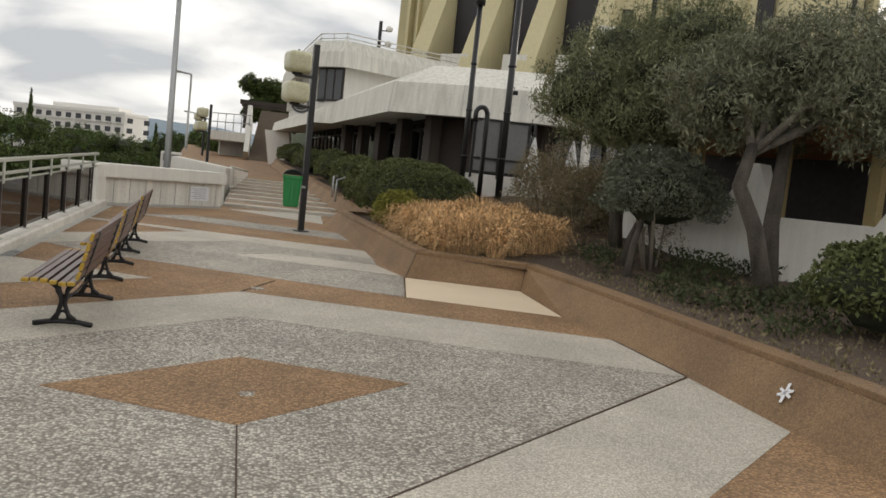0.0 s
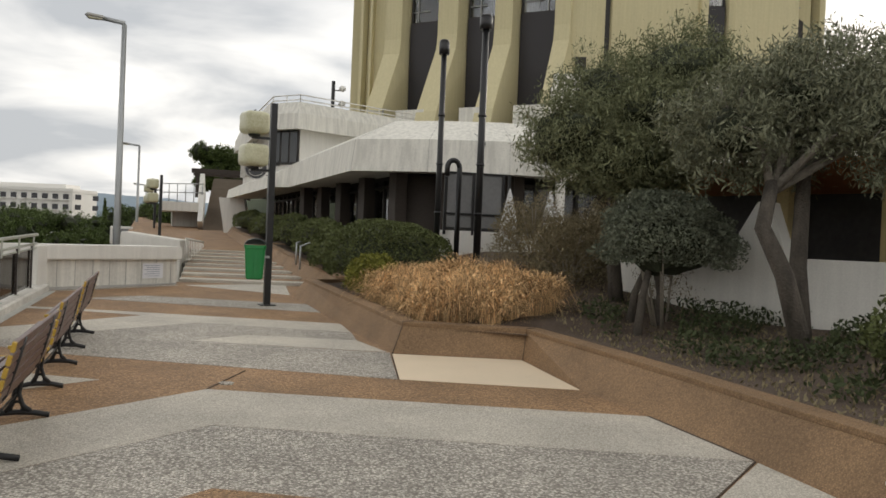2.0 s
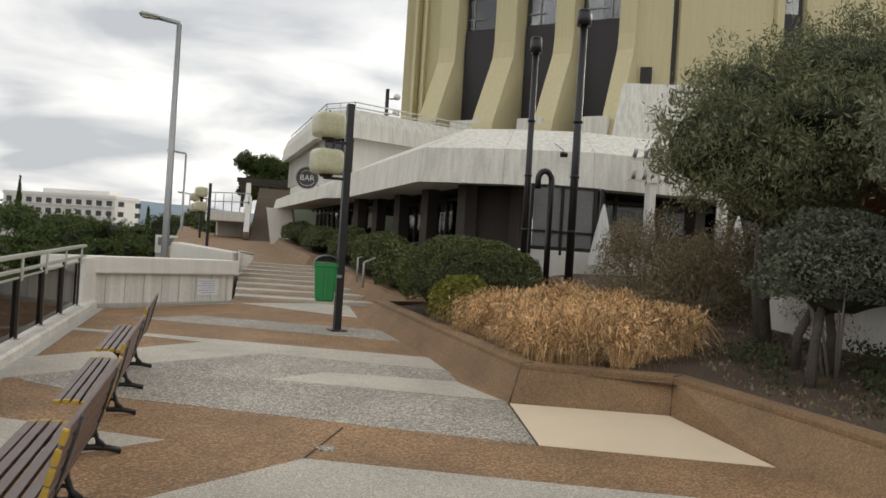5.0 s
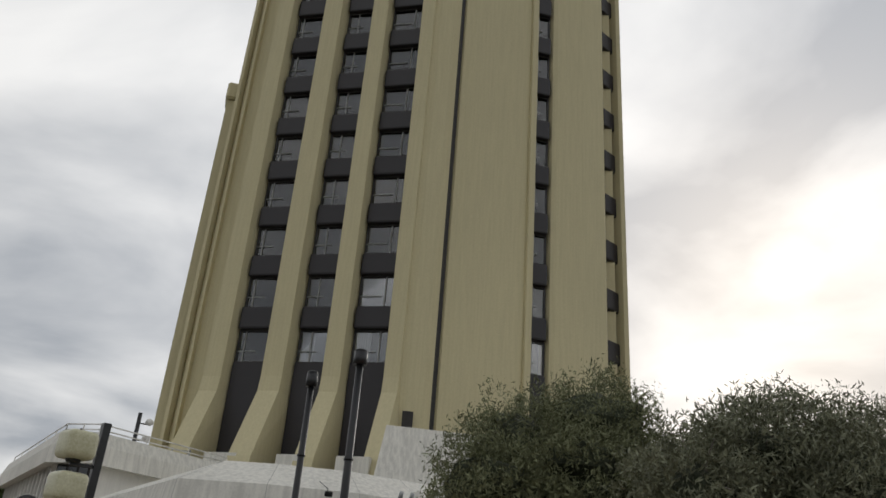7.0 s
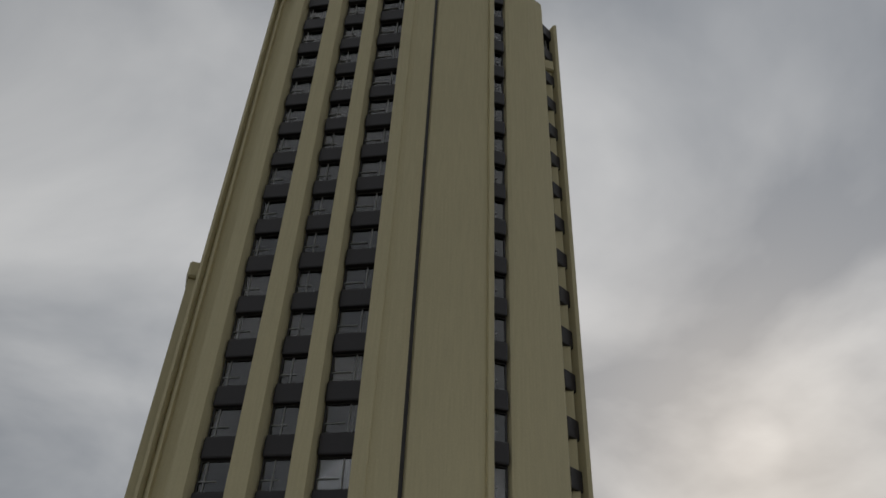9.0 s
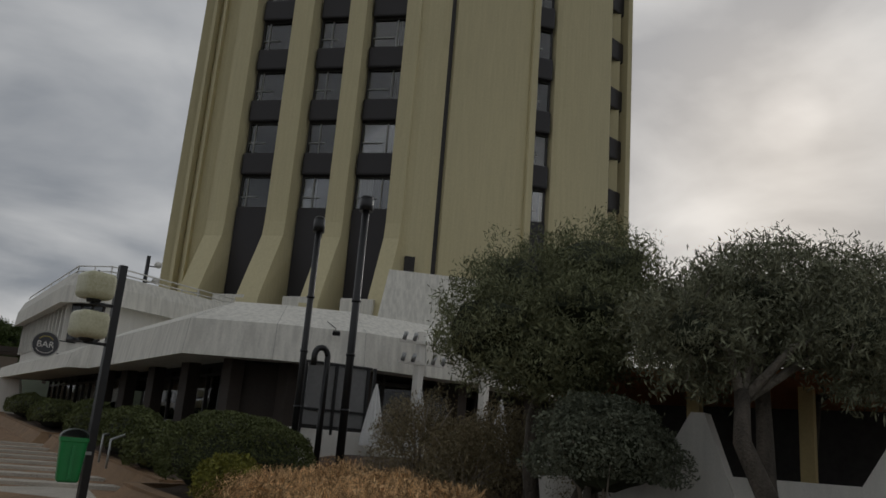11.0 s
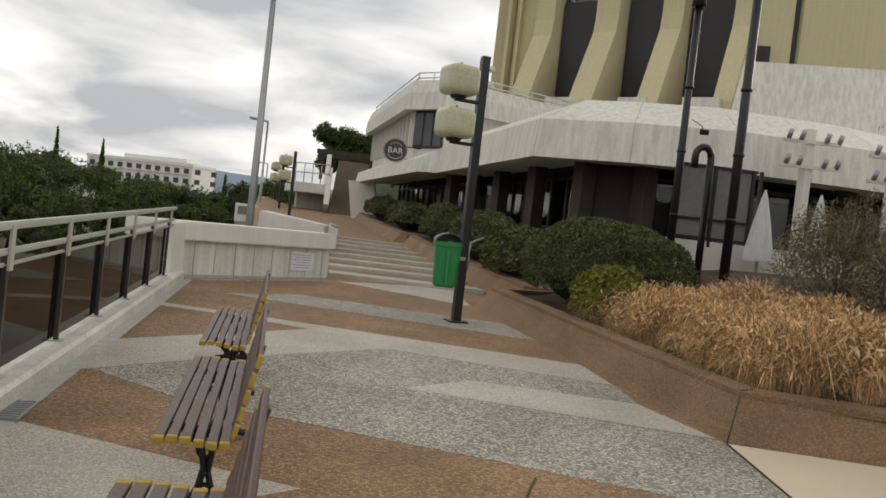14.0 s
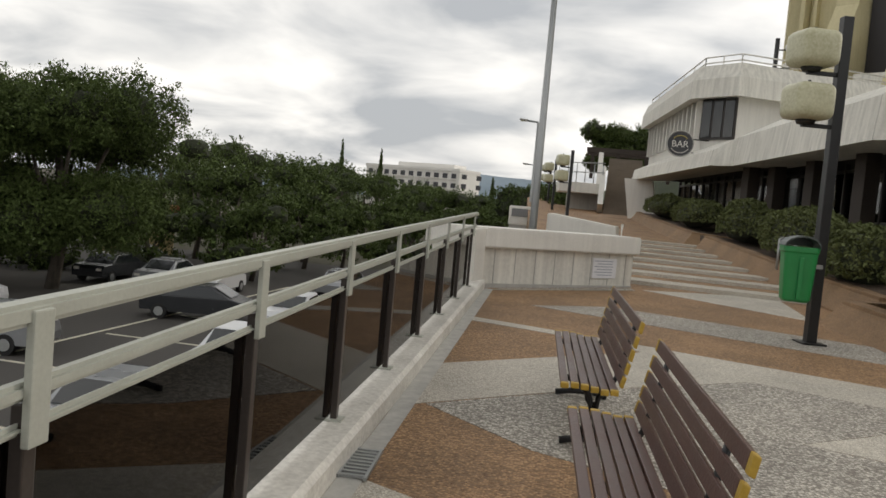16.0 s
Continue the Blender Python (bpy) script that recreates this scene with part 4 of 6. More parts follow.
part("joint", prism(bmesh.new(), [(19.02, 37.0), (19.4, 36.9), (19.4, 37.4), (19.02, 37.5)], 5.0, Z1), M["winframe"], tower, "dark vertical joint")
# small opening by the tower's foot, its gloom put into a dark box
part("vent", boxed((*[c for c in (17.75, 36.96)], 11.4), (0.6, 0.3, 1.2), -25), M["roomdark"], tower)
tower.matrix_basis = pose(20.07, 45.58, 5.09, 0, 0, 0.75) @ Matrix.Diagonal((1.0035, 1.0035, 1.025, 1))
# the pale block before the tower
block = thing("stair_block", (16, 33, 5), "pale concrete stair block standing on the podium", "building")
bm = bmesh.new()
lo = [(12.6, 31.2), (23.3, 27.7), (26, 33), (15.6, 36.5)]
hi = [(13.72, 32.1), (22.2, 29.2), (25, 33), (15.6, 36)]
A_ = [bm.verts.new((x, y, 5.2)) for x, y in lo]
B_ = [bm.verts.new((x, y, 9.75)) for x, y in hi]
for i in range(4):
    bm.faces.new((A_[i], A_[(i + 1) % 4], B_[(i + 1) % 4], B_[i]))
bm.faces.new(B_)
bmesh.ops.recalc_face_normals(bm, faces=bm.faces[:])
part("body", bm, M["conc"], block)
for i, (x0, x1) in enumerate(((2.75, 4.6), (6.9, 8.4), (10.2, 12.0))):
    part("plinth", prism(bmesh.new(), [on(x0, 2.0), on(x0, 2.6), on(x1, 2.6), on(x1, 2.0)], 5.0, 9.2), M["conc"], tower)



# ---- benches ----
def bench():
    """A slatted bench: cast-iron ends, brown slats with yellow tips; length along y, back towards +x."""
    b = thing("park_bench", (0, 0, 0), "brown slatted wooden bench with yellow slat ends and black cast-iron legs", "bench", "benches on the terrace")
    L = 1.9
    seat = [(-0.42, 0.445), (-0.335, 0.45), (-0.25, 0.445), (-0.165, 0.435), (-0.08, 0.425), (0.0, 0.43)]
    back = [(0.06, 0.50, 70), (0.085, 0.582, 72), (0.11, 0.664, 73), (0.135, 0.746, 74), (0.165, 0.835, 75)]
    sections = [(x, z, 0) for x, z in seat] + back
    for x, z, a in sections:
        bm = bmesh.new()
        box(bm, (x, 0, z), (0.068, L - 0.1, 0.032), 0, 0.007, (0, -a))
        part("slat", bm, M["wood"], b)
        for s in (-1, 1):
            part("slat_end", boxed((x, s * (L / 2 - 0.028), z), (0.07, 0.045, 0.034), 0, 0.008, (0, -a)), M["yellow"], b, "worn yellow painted slat end")
    for s in (-1, 1):
        y = s * (L / 2 - 0.32)
        bm = bmesh.new()
        tube(bm, [(-0.44, y, 0.43), (-0.2, y, 0.415), (0.0, y, 0.40), (0.045, y, 0.45), (0.11, y, 0.62), (0.185, y, 0.86)], 0.02, 8)
        part("armature", bm, M["castiron"], b)
        bm = bmesh.new()
        tube(bm, [(-0.3, y, 0.42), (-0.17, y, 0.33), (-0.14, y, 0.22), (-0.17, y, 0.11), (-0.22, y, 0.05)], 0.026, 8)
        tube(bm, [(0.0, y, 0.41), (-0.09, y, 0.32), (-0.11, y, 0.2), (-0.07, y, 0.1), (0.0, y, 0.05)], 0.024, 8)
        ringp = [(-0.125 + 0.05 * math.cos(t), y, 0.085 + 0.05 * math.sin(t)) for t in np.linspace(0, 2 * math.pi, 13)]
        tube(bm, ringp, 0.014, 6)
        ringp = [(-0.14 + 0.06 * math.cos(t), y, 0.33 + 0.06 * math.sin(t)) for t in np.linspace(0, 2 * math.pi, 13)]
        tube(bm, ringp, 0.014, 6)
        part("leg", bm, M["castiron"], b)
        bm = bmesh.new()
        tube(bm, [(-0.4, y, 0.018), (-0.25, y, 0.04), (-0.12, y, 0.045), (0.03, y, 0.04), (0.17, y, 0.018)], 0.024, 8)
        part("foot", bm, M["castiron"], b)
    part("stretcher", tube(bmesh.new(), [(-0.13, -L / 2 + 0.26, 0.2), (-0.13, L / 2 - 0.32, 0.2)], 0.012, 6), M["castiron"], b)
    return b


first = bench()
BENCHES = [(-2.27, 3.62), (-2.44, 6.06), (-2.63, 8.45)]
for i, (x, y) in enumerate(BENCHES):
    m = pose(x, y, floor_z(x, y) + 0.004, 1.09, 0, 4.0 if i else 3.0) @ Matrix.Diagonal((0.84, 1, 1, 1))
    if i == 0:
        first.matrix_basis = m
    else:
        copy_thing(first, m)


# ---- lamp post with bin and sign ----
def rounded_box(c, s, r, turn=0.0, seg=4):
    bm = bmesh.new()
    bmesh.ops.create_cube(bm, size=1.0, matrix=pose(*c, 0, 0, turn) @ Matrix.Diagonal((*s, 1)))
    bmesh.ops.bevel(bm, geom=bm.edges[:], offset=r, segments=seg, affect="EDGES", profile=0.5)
    for f in bm.faces:
        f.smooth = True
    return bm


def lamp_post(x, y, z, h, k=1.0, bin_too=True):
    p = thing("street_lamp", (x, y, z), "black square lamp post with two yellowed box-shaped shades", "street lamp", "terrace lamps")
    part("post", boxed((x, y, z + h / 2), (0.125 * k, 0.125 * k, h), 12, 0.008), M["black"], p)
    part("base_plate", boxed((x, y, z + 0.012), (0.3 * k, 0.3 * k, 0.024), 12, 0.004), M["black"], p)
    for zc in (h - 0.43, h - 1.07):
        sx, sy = x - 0.37 * k, y - 0.1
        sh = part("shade", rounded_box((sx, sy, z + zc), (0.5 * k, 0.5 * k, 0.44 * k), 0.1 * k, 20), M["globe"], p, "yellowed translucent acrylic shade")
        bm = bmesh.new()
        tube(bm, [(sx, sy, z + zc - 0.21 * k), (sx, sy, z + zc - 0.27 * k)], 0.13 * k, 16, 0.1 * k)
        part("collar", bm, M["black"], sh)
        part("arm", boxed(((x + sx) / 2, (y + sy) / 2, z + zc - 0.28 * k), (0.48 * k, 0.05, 0.05), 14, 0.004), M["black"], p)
        part("finial", tube(bmesh.new(), [(sx, sy, z + zc + 0.21 * k), (sx, sy, z + zc + 0.27 * k)], 0.03 * k, 8, 0.015), M["black"], sh)
    return p


PZ = floor_z(0, 13.33)
lamp_post(0.0, 13.33, PZ, 4.05)
for x, y, h in ((-3.95, 36.1, 3.1), (-5.2, 47.5, 3.4), (-6.1, 58, 3.4)):
    lamp_post(x, y, path_z(y) + (-0.1 if x > -4.5 else -0.6), h)

waste = thing("litter_bin", (-0.27, 13.2, 0.72), "green plastic litter bin with dark hood on lamp post", "bin")
bm = bmesh.new()
zb = 0.72
prof = [(zb, 0.14, 0.11), (zb + 0.03, 0.165, 0.135), (zb + 0.6, 0.2, 0.165), (zb + 0.62, 0.215, 0.175), (zb + 0.68, 0.215, 0.175)]
rows = []
for z, a, b_ in prof:
    row = []
    for k in range(24):
        t = 2 * math.pi * k / 24
        ct, st = math.cos(t), math.sin(t)
        ex = 0.35
        row.append(bm.verts.new((-0.27 + a * math.copysign(abs(ct) ** ex, ct), 13.2 + b_ * math.copysign(abs(st) ** ex, st), z)))
    rows.append(row)
for a, b_ in zip(rows, rows[1:]):
    for k in range(24):
        bm.faces.new((a[k], a[(k + 1) % 24], b_[(k + 1) % 24], b_[k]))
bm.faces.new(rows[0][::-1])
bm.faces.new(rows[-1])
part("body", bm, M["green"], waste)
bm = bmesh.new()
hood = []
for i in range(9):
    t = math.pi * i / 8
    hood.append((-0.27 - 0.21 * math.cos(t), zb + 0.69 + 0.15 * math.sin(t) * (0.7 + 0.3 * i / 8)))
band(bm, [[(x, 13.03, z) for x, z in hood], [(x, 13.37, z) for x, z in hood], [(x * 0.96 - 0.011, 13.37, z - 0.02) for x, z in hood], [(x * 0.96 - 0.011, 13.03, z - 0.02) for x, z in hood], [(x, 13.03, z) for x, z in hood]])
bm.faces.new([bm.verts.new((x, 13.355, z)) for x, z in hood])
part("hood", bm, M["lidgrey"], waste, "dark grey curved bin hood")
part("strap", boxed((-0.06, 13.28, zb + 0.45), (0.12, 0.2, 0.05), 12), M["galv"], waste)
part("ridge", boxed((-0.27, 13.02, zb + 0.3), (0.05, 0.02, 0.5), 0, 0.006), M["green"], waste)

# round BAR sign on its bracket
bar = thing("bar_sign", (0.3, 36.6, 4.4), "round dark grey bar sign on a metal bracket", "sign")
bm = bmesh.new()
bmesh.ops.create_cone(bm, cap_ends=True, segments=48, radius1=0.52, radius2=0.52, depth=0.12, matrix=pose(0.3, 36.6, 4.77, 90, 0, -3))
part("face", bm, M["signdark"], bar)
bm = bmesh.new()
tube(bm, [(0.3 + 0.52 * math.cos(t), 36.53, 4.77 + 0.52 * math.sin(t)) for t in np.linspace(0, 2 * math.pi, 41)], 0.025, 6)
part("rim", bm, M["conc_shade"], bar)
bm = bmesh.new()
tube(bm, [(0.3 + 0.3 * math.cos(t), 36.52, 4.85 + 0.25 * math.sin(t)) for t in np.linspace(0.5, math.pi - 0.5, 15)], 0.025, 6)
part("emblem", bm, M["signgold"], bar)
bm = bmesh.new()
tube(bm, [(0.3 + 0.36 * math.cos(t), 36.52, 4.7 - 0.3 * math.sin(t)) for t in np.linspace(0.4, math.pi - 0.4, 15)], 0.02, 6)
part("emblem", bm, M["conc_shade"], bar)
txt = bpy.data.curves.new("letters", "FONT")
txt.body = "BAR"
txt.size, txt.extrude, txt.align_x, txt.align_y = 0.37, 0.015, "CENTER", "CENTER"
txt.materials.append(M["signlight"])
tob = new("letters", txt)
tob.parent = bar
tob.matrix_basis = bar.matrix_basis.inverted() @ pose(0.3, 36.52, 4.75, 90, 0, 0)
part("bracket", tube(bmesh.new(), [(0.79, 36.65, 4.99), (1.45, 36.8, 4.99)], 0.025, 6), M["black"], bar)
part("bracket", tube(bmesh.new(), [(0.79, 36.65, 4.44), (1.45, 36.8, 4.4)], 0.025, 6), M["black"], bar)


# ---- poles, pipe and glazed frame in the planting ----
def slim_pole(x, y, z0, z1, r, label):
    p = thing("floodlight_pole", (x, y, z0), label, "pole", "dark poles in the planting")
    part("shaft", tube(bmesh.new(), [(x, y, z0 - 0.2), (x, y, z1)], r, 12, r * 0.9), M["black"], p)
    part("head", tube(bmesh.new(), [(x, y, z1 - 0.05), (x, y, z1 + 0.22)], r * 1.7, 12), M["black"], p)
    part("cap", lump_mesh((x, y, z1 + 0.24), (r * 1.6, r * 1.6, 0.06), 1.0, 0.02, 2), M["black"], p)
    for k in range(3):
        part("band", tube(bmesh.new(), [(x, y, z0 + 1.2 + 1.1 * k), (x, y, z0 + 1.25 + 1.1 * k)], r * 1.15, 12), M["castiron"], p)


slim_pole(3.76, 14.45, 1.05, 5.9, 0.07, "slim black pole with a small round head")
slim_pole(4.6, 14.05, 1.05, 6.45, 0.085, "tall slim black pole with a small round head")
pipe = thing("vent_pipe", (4.35, 13.6, 1.1), "black vent pipe bent over at its top", "pipe")
px, py = 3.98, 14.05
arc = [(px + 0.14 * (1 - math.cos(t)) - 0.14, py - 0.2 * 0, 3.28 + 0.16 * math.sin(t)) for t in np.linspace(0, math.pi, 9)]
part("riser", tube(bmesh.new(), [(px + 0.14, py, 1.0), (px + 0.14, py, 3.28)] + [(a, b, c) for a, b, c in arc[::-1]] + [(px - 0.14, py, 3.08)], 0.06, 10), M["black"], pipe)
gate = thing("glazed_screen", (4.9, 15.2, 1.1), "dark metal glazed screen on a white plinth", "screen")
part("plinth", boxed((6.3, 15.35, 1.35), (4.6, 0.3, 1.1), -3, 0.01), M["conc_plain"], gate)
for x in (4.15, 4.85, 5.6, 5.75):
    part("upright", boxed((x, 15.3, 2.55), (0.06, 0.06, 1.5), 0), M["black"], gate)
for z in (1.95, 2.3, 3.28):
    part("bar", boxed((4.9, 15.3, z), (1.55, 0.05, 0.05), 0), M["black"], gate)
# panes coloured grey for their reflection
part("pane", boxed((4.52, 15.32, 2.62), (0.62, 0.02, 1.28), 0), M["panesheen"], gate)
part("pane", boxed((5.22, 15.32, 2.62), (0.7, 0.02, 1.28), 0), M["panesheen"], gate)


def folded_umbrella(x, y, z0, z1):
    u = thing("parasol", (x, y, z0), "folded white canvas parasol on a pole", "parasol", "folded parasols")
    bm = bmesh.new()
    rows = []
    n = 16
    for z, r in ((z1, 0.012), (z1 - 0.15, 0.045), (z1 - 0.6, 0.12), (z1 - 1.15, 0.2), (z1 - 1.3, 0.21)):
        rows.append([bm.verts.new((x + r * (1 + (0.28 if k % 2 else -0.2)) * math.cos(2 * math.pi * k / n), y + r * (1 + (0.28 if k % 2 else -0.2)) * math.sin(2 * math.pi * k / n), z)) for k in range(n)])
    for a, b in zip(rows, rows[1:]):
        for k in range(n):
            bm.faces.new((a[k], a[(k + 1) % n], b[(k + 1) % n], b[k]))
    bm.faces.new(rows[-1])
    part("canopy", bm, M["umbrella"], u)
    part("pole", tube(bmesh.new(), [(x, y, z0), (x, y, z1 - 1.2)], 0.025, 8), M["galv"], u)


for x, y, h in ((5.62, 14.86, 2.94), (6.55, 14.6, 2.95), (8.2, 13.9, 2.85)):
    folded_umbrella(x, y, 1.2, h)


def spot_mast(x, y, z0, z1):
    s = thing("spotlight_mast", (x, y, z0), "white mast with two crossbars of small spotlights", "mast", "white spotlight masts")
    part("shaft", boxed((x, y, (z0 + z1) / 2), (0.2, 0.2, z1 - z0), 15, 0.01), M["conc_plain"], s)
    for z in (z1 - 0.3, z1 - 0.85):
        part("crossbar", boxed((x, y - 0.12, z), (1.3, 0.06, 0.08), -8), M["conc_plain"], s)
        for dx in (-0.6, -0.3, 0.3, 0.6):
            part("spotlight", tube(bmesh.new(), [(x + dx, y - 0.2, z + 0.02), (x + dx, y - 0.3, z + 0.2)], 0.055, 8), M["galv"], s)


spot_mast(8.2, 17.9, 1.0, 4.7)
spot_mast(9.9, 17.3, 1.0, 4.5)

# slanted white screens behind the olive trees
screen = thing("screen_wall", (7, 6.5, 0.8), "white painted concrete screen wall with slanted fins", "wall", kind="structure")
wa, wb = Vector((5.75, 9.3, 0)), Vector((9.0, 2.4, 0))
wd = (wb - wa).normalized()
wt = math.degrees(math.atan2(wd.y, wd.x))
wm = wa.lerp(wb, 0.5)
part("low_wall", boxed((wm.x, wm.y, 0.95), ((wb - wa).length, 0.22, 1.3), wt, 0.01), M["conc_plain"], screen)
for k in (0.33, 0.66, 0.99):
    p = wa.lerp(wb, k)
    bm = bmesh.new()
    t0, t1 = p - wd * 1.15, p + wd * 0.75
    apex = p - wd * 0.05
    out = Vector((wd.y, -wd.x, 0)) * -0.15
    f = [(t0, 0.6), (t1, 0.6), (apex + wd * 0.16, 2.4), (apex - wd * 0.02, 2.4)]
    A_ = [bm.verts.new((v.x - out.x, v.y - out.y, z)) for v, z in f]
    B_ = [bm.verts.new((v.x + out.x, v.y + out.y, z)) for v, z in f]
    bm.faces.new(A_)
    bm.faces.new(B_[::-1])
    for i in range(4):
        bm.faces.new((A_[i], A_[(i + 1) % 4], B_[(i + 1) % 4], B_[i]))
    bmesh.ops.recalc_face_normals(bm, faces=bm.faces[:])
    part("fin", bm, M["conc_plain"], screen)
pav = thing("pavilion", (10, 8, 0.8), "low pavilion with terracotta awning and pale yellow posts", "pavilion")
# dark back wall stands in for the pavilion's shaded interior
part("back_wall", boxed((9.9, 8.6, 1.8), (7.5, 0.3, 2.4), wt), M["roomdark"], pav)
part("awning", boxed((8.7, 8.0, 2.95), (7.0, 2.2, 0.08), wt, 0, (-8, 0)), M["terracotta"], pav)
part("canopy", boxed((9.4, 8.4, 3.15), (7.4, 2.0, 0.16), wt), M["conc_plain"], pav)
for k in (0.1, 0.36, 0.6, 0.85):
    p = Vector((7.1, 10.6, 0)).lerp(Vector((10.1, 4.4, 0)), k)
    part("post", boxed((p.x, p.y, 1.9), (0.2, 0.2, 2.2), wt), M["paleyellow"], pav)


# ---- street lamps behind the wall ----
def tall_lamp(x, y, z0, z1, r, arm, label, head_turn):
    s = thing("tall_street_lamp", (x, y, z0), label, "street lamp", "tall street lamps")
    part("pole", tube(bmesh.new(), [(x, y, z0), (x, y, z0 + (z1 - z0) * 0.5), (x, y, z1)], r, 12, r * 0.55), M["galv"], s)
    tip = Vector((x + arm * math.cos(radians(head_turn)), y + arm * math.sin(radians(head_turn)), z1 + 0.12))
    part("arm", tube(bmesh.new(), [(x, y, z1 - 0.05), (x, y, z1 + 0.05), tip], r * 0.5, 8), M["galv"], s)
    d = (tip - Vector((x, y, z1 + 0.05))).normalized()
    c = tip + d * 0.25
    bm = bmesh.new()
    bmesh.ops.create_cube(bm, size=1.0, matrix=pose(c.x, c.y, c.z, 0, -4, head_turn) @ Matrix.Diagonal((0.62, 0.3, 0.13, 1)))
    bmesh.ops.bevel(bm, geom=bm.edges[:], offset=0.05, segments=3, affect="EDGES")
    hd = part("head", bm, M["conc_shade"], s)
    part("lens", boxed((c.x, c.y, c.z - 0.07), (0.42, 0.2, 0.05), head_turn, 0.015), M["globe"], hd)


tall_lamp(-4.6, 26.8, -4.0, 8.7, 0.15, 0.7, "tall galvanised street lamp behind the parapet", 190)
tall_lamp(-7.1, 56.0, -3.5, 7.3, 0.13, 0.7, "galvanised street lamp along the upper walk", 185)
tall_lamp(-9.3, 84.0, -3.5, 6.0, 0.13, 0.7, "galvanised street lamp far along the road", 185)

blk = thing("concrete_plinth", (-3.0, 23, 0.5), "white concrete plinth with a sloped top beyond the parapet", "plinth")
bm = bmesh.new()
prism(bm, [(-3.95, 22.6), (-2.25, 22.8), (-2.1, 25.2), (-3.95, 25.2)], -1.0, lambda x, y: 1.52 - 0.12 * (x + 3.9))
bmesh.ops.bevel(bm, geom=bm.edges[:], offset=0.03, segments=2, affect="EDGES")
part("body", bm, M["conc_plain"], blk)
hr = thing("stair_railing", (-2.0, 24, 1.0), "white metal stair railing with close uprights beyond the parapet", "railing")
for i in range(12):
    t = i / 11
    x, y, z = -2.1 + 0.9 * t * 0.3, 23.2 + 8 * t, 1.35 - 0.2 * t
    part("upright", tube(bmesh.new(), [(x, y, z - 0.75), (x, y, z)], 0.018, 6), M["conc_plain"], hr)
for dz in (0, -0.68):
    part("rail", tube(bmesh.new(), [(-2.1, 23.2, 1.37 + dz), (-1.83, 31.2, 1.17 + dz)], 0.035, 8), M["conc_plain"], hr)
booth = thing("glazed_booth", (-6.75, 45.4, -4.2), "small white booth with a glazed front beyond the parapet", "booth")
part("body", boxed((-6.75, 45.4, 1.2), (1.15, 1.0, 1.0), 4, 0.06), M["conc_plain"], booth)
part("window", boxed((-6.72, 44.88, 1.35), (0.85, 0.05, 0.42), 4, 0.01), M["panesheen"], booth)
part("base", boxed((-6.75, 45.4, -1.75), (1.05, 0.9, 4.9), 4), M["conc_shade"], booth)
spot = thing("wall_floodlight", (6.05, 18.55, 4.4), "small dark floodlight on a bracket at the parapet", "floodlight")
part("head", boxed((6.02, 18.5, 4.42), (0.2, 0.14, 0.12), -20, 0.03, (20, 0)), M["black"], spot)
part("bracket", tube(bmesh.new(), [(6.1, 18.85, 4.48), (6.03, 18.55, 4.45)], 0.015, 6), M["black"], spot)
part("cable", tube(bmesh.new(), [(6.1, 18.72, 4.46), (6.06, 18.72, 4.58), (6.0, 19.2, 4.8)], 0.01, 5), M["black"], spot)
hand = thing("handrail", (1.6, 17.5, 0.7), "galvanised tube handrail among the hedges", "handrail")
for k in range(2):
    y = 19.5 + k * 1.4
    part("rail", tube(bmesh.new(), [(1.15, y, path_z(y) + 0.3), (1.15, y, path_z(y) + 0.95), (3.0, y + 3.2, path_z(y) + 1.55)], 0.028, 8), M["galv"], hand)

# far stairs with white cheek walls and a small terrace house
fs = thing("far_stairway", (-1.6, 52, 1.7), "steep dark stone stairs with white zigzag cheek walls", "stairs", kind="structure")
for i in range(22):
    part("step", boxed((-1.25 + 0.01 * i, 48.5 + 0.62 * i, 1.75 + 0.09 + 0.18 * i - 1.0), (2.3, 0.64, 2.2), 0), M["stairstone"], fs)
for i in range(2):
    bm = bmesh.new()
    y0, z0 = 47.5 + 4.2 * i, 1.9 + 1.1 * i
    f = [(y0, z0), (y0 + 1.4, z0 - 0.5), (y0 + 4.8, z0 + 1.7), (y0 + 3.2, z0 + 2.3)]
    A_ = [bm.verts.new((-2.75 - 0.2 * i, y, z + 0.3)) for y, z in f]
    B_ = [bm.verts.new((-2.45 - 0.2 * i, y, z + 0.3)) for y, z in f]
    bm.faces.new(A_)
    bm.faces.new(B_[::-1])
    for k in range(4):
        bm.faces.new((A_[k], A_[(k + 1) % 4], B_[(k + 1) % 4], B_[k]))
    bmesh.ops.recalc_face_normals(bm, faces=bm.faces[:])
    part("cheek_wall", bm, M["conc_plain"], fs)
bal = thing("balcony_terrace", (-4.5, 52, 3), "white concrete balcony terrace with a tubular railing", "balcony")
part("slab", boxed((-3.9, 51.5, 3.1), (2.6, 3.4, 0.6), 6, 0.03), M["conc_plain"], bal)
part("wall", boxed((-3.6, 53.0, 2.2), (2.0, 2.5, 1.6), 6), M["conc_shade"], bal)
for k in range(6):
    part("post", tube(bmesh.new(), [(-5.1 + 0.5 * k, 49.9, 3.4), (-5.1 + 0.5 * k, 49.9, 4.5)], 0.03, 6), M["galv"], bal)
for z in (3.95, 4.5):
    part("rail", tube(bmesh.new(), [(-5.1, 49.9, z), (-2.5, 49.9, z + 0.1)], 0.03, 6), M["galv"], bal)
pg = thing("pergola", (-0.5, 62, 5.5), "grey concrete pergola at the head of the stairs", "pergola")
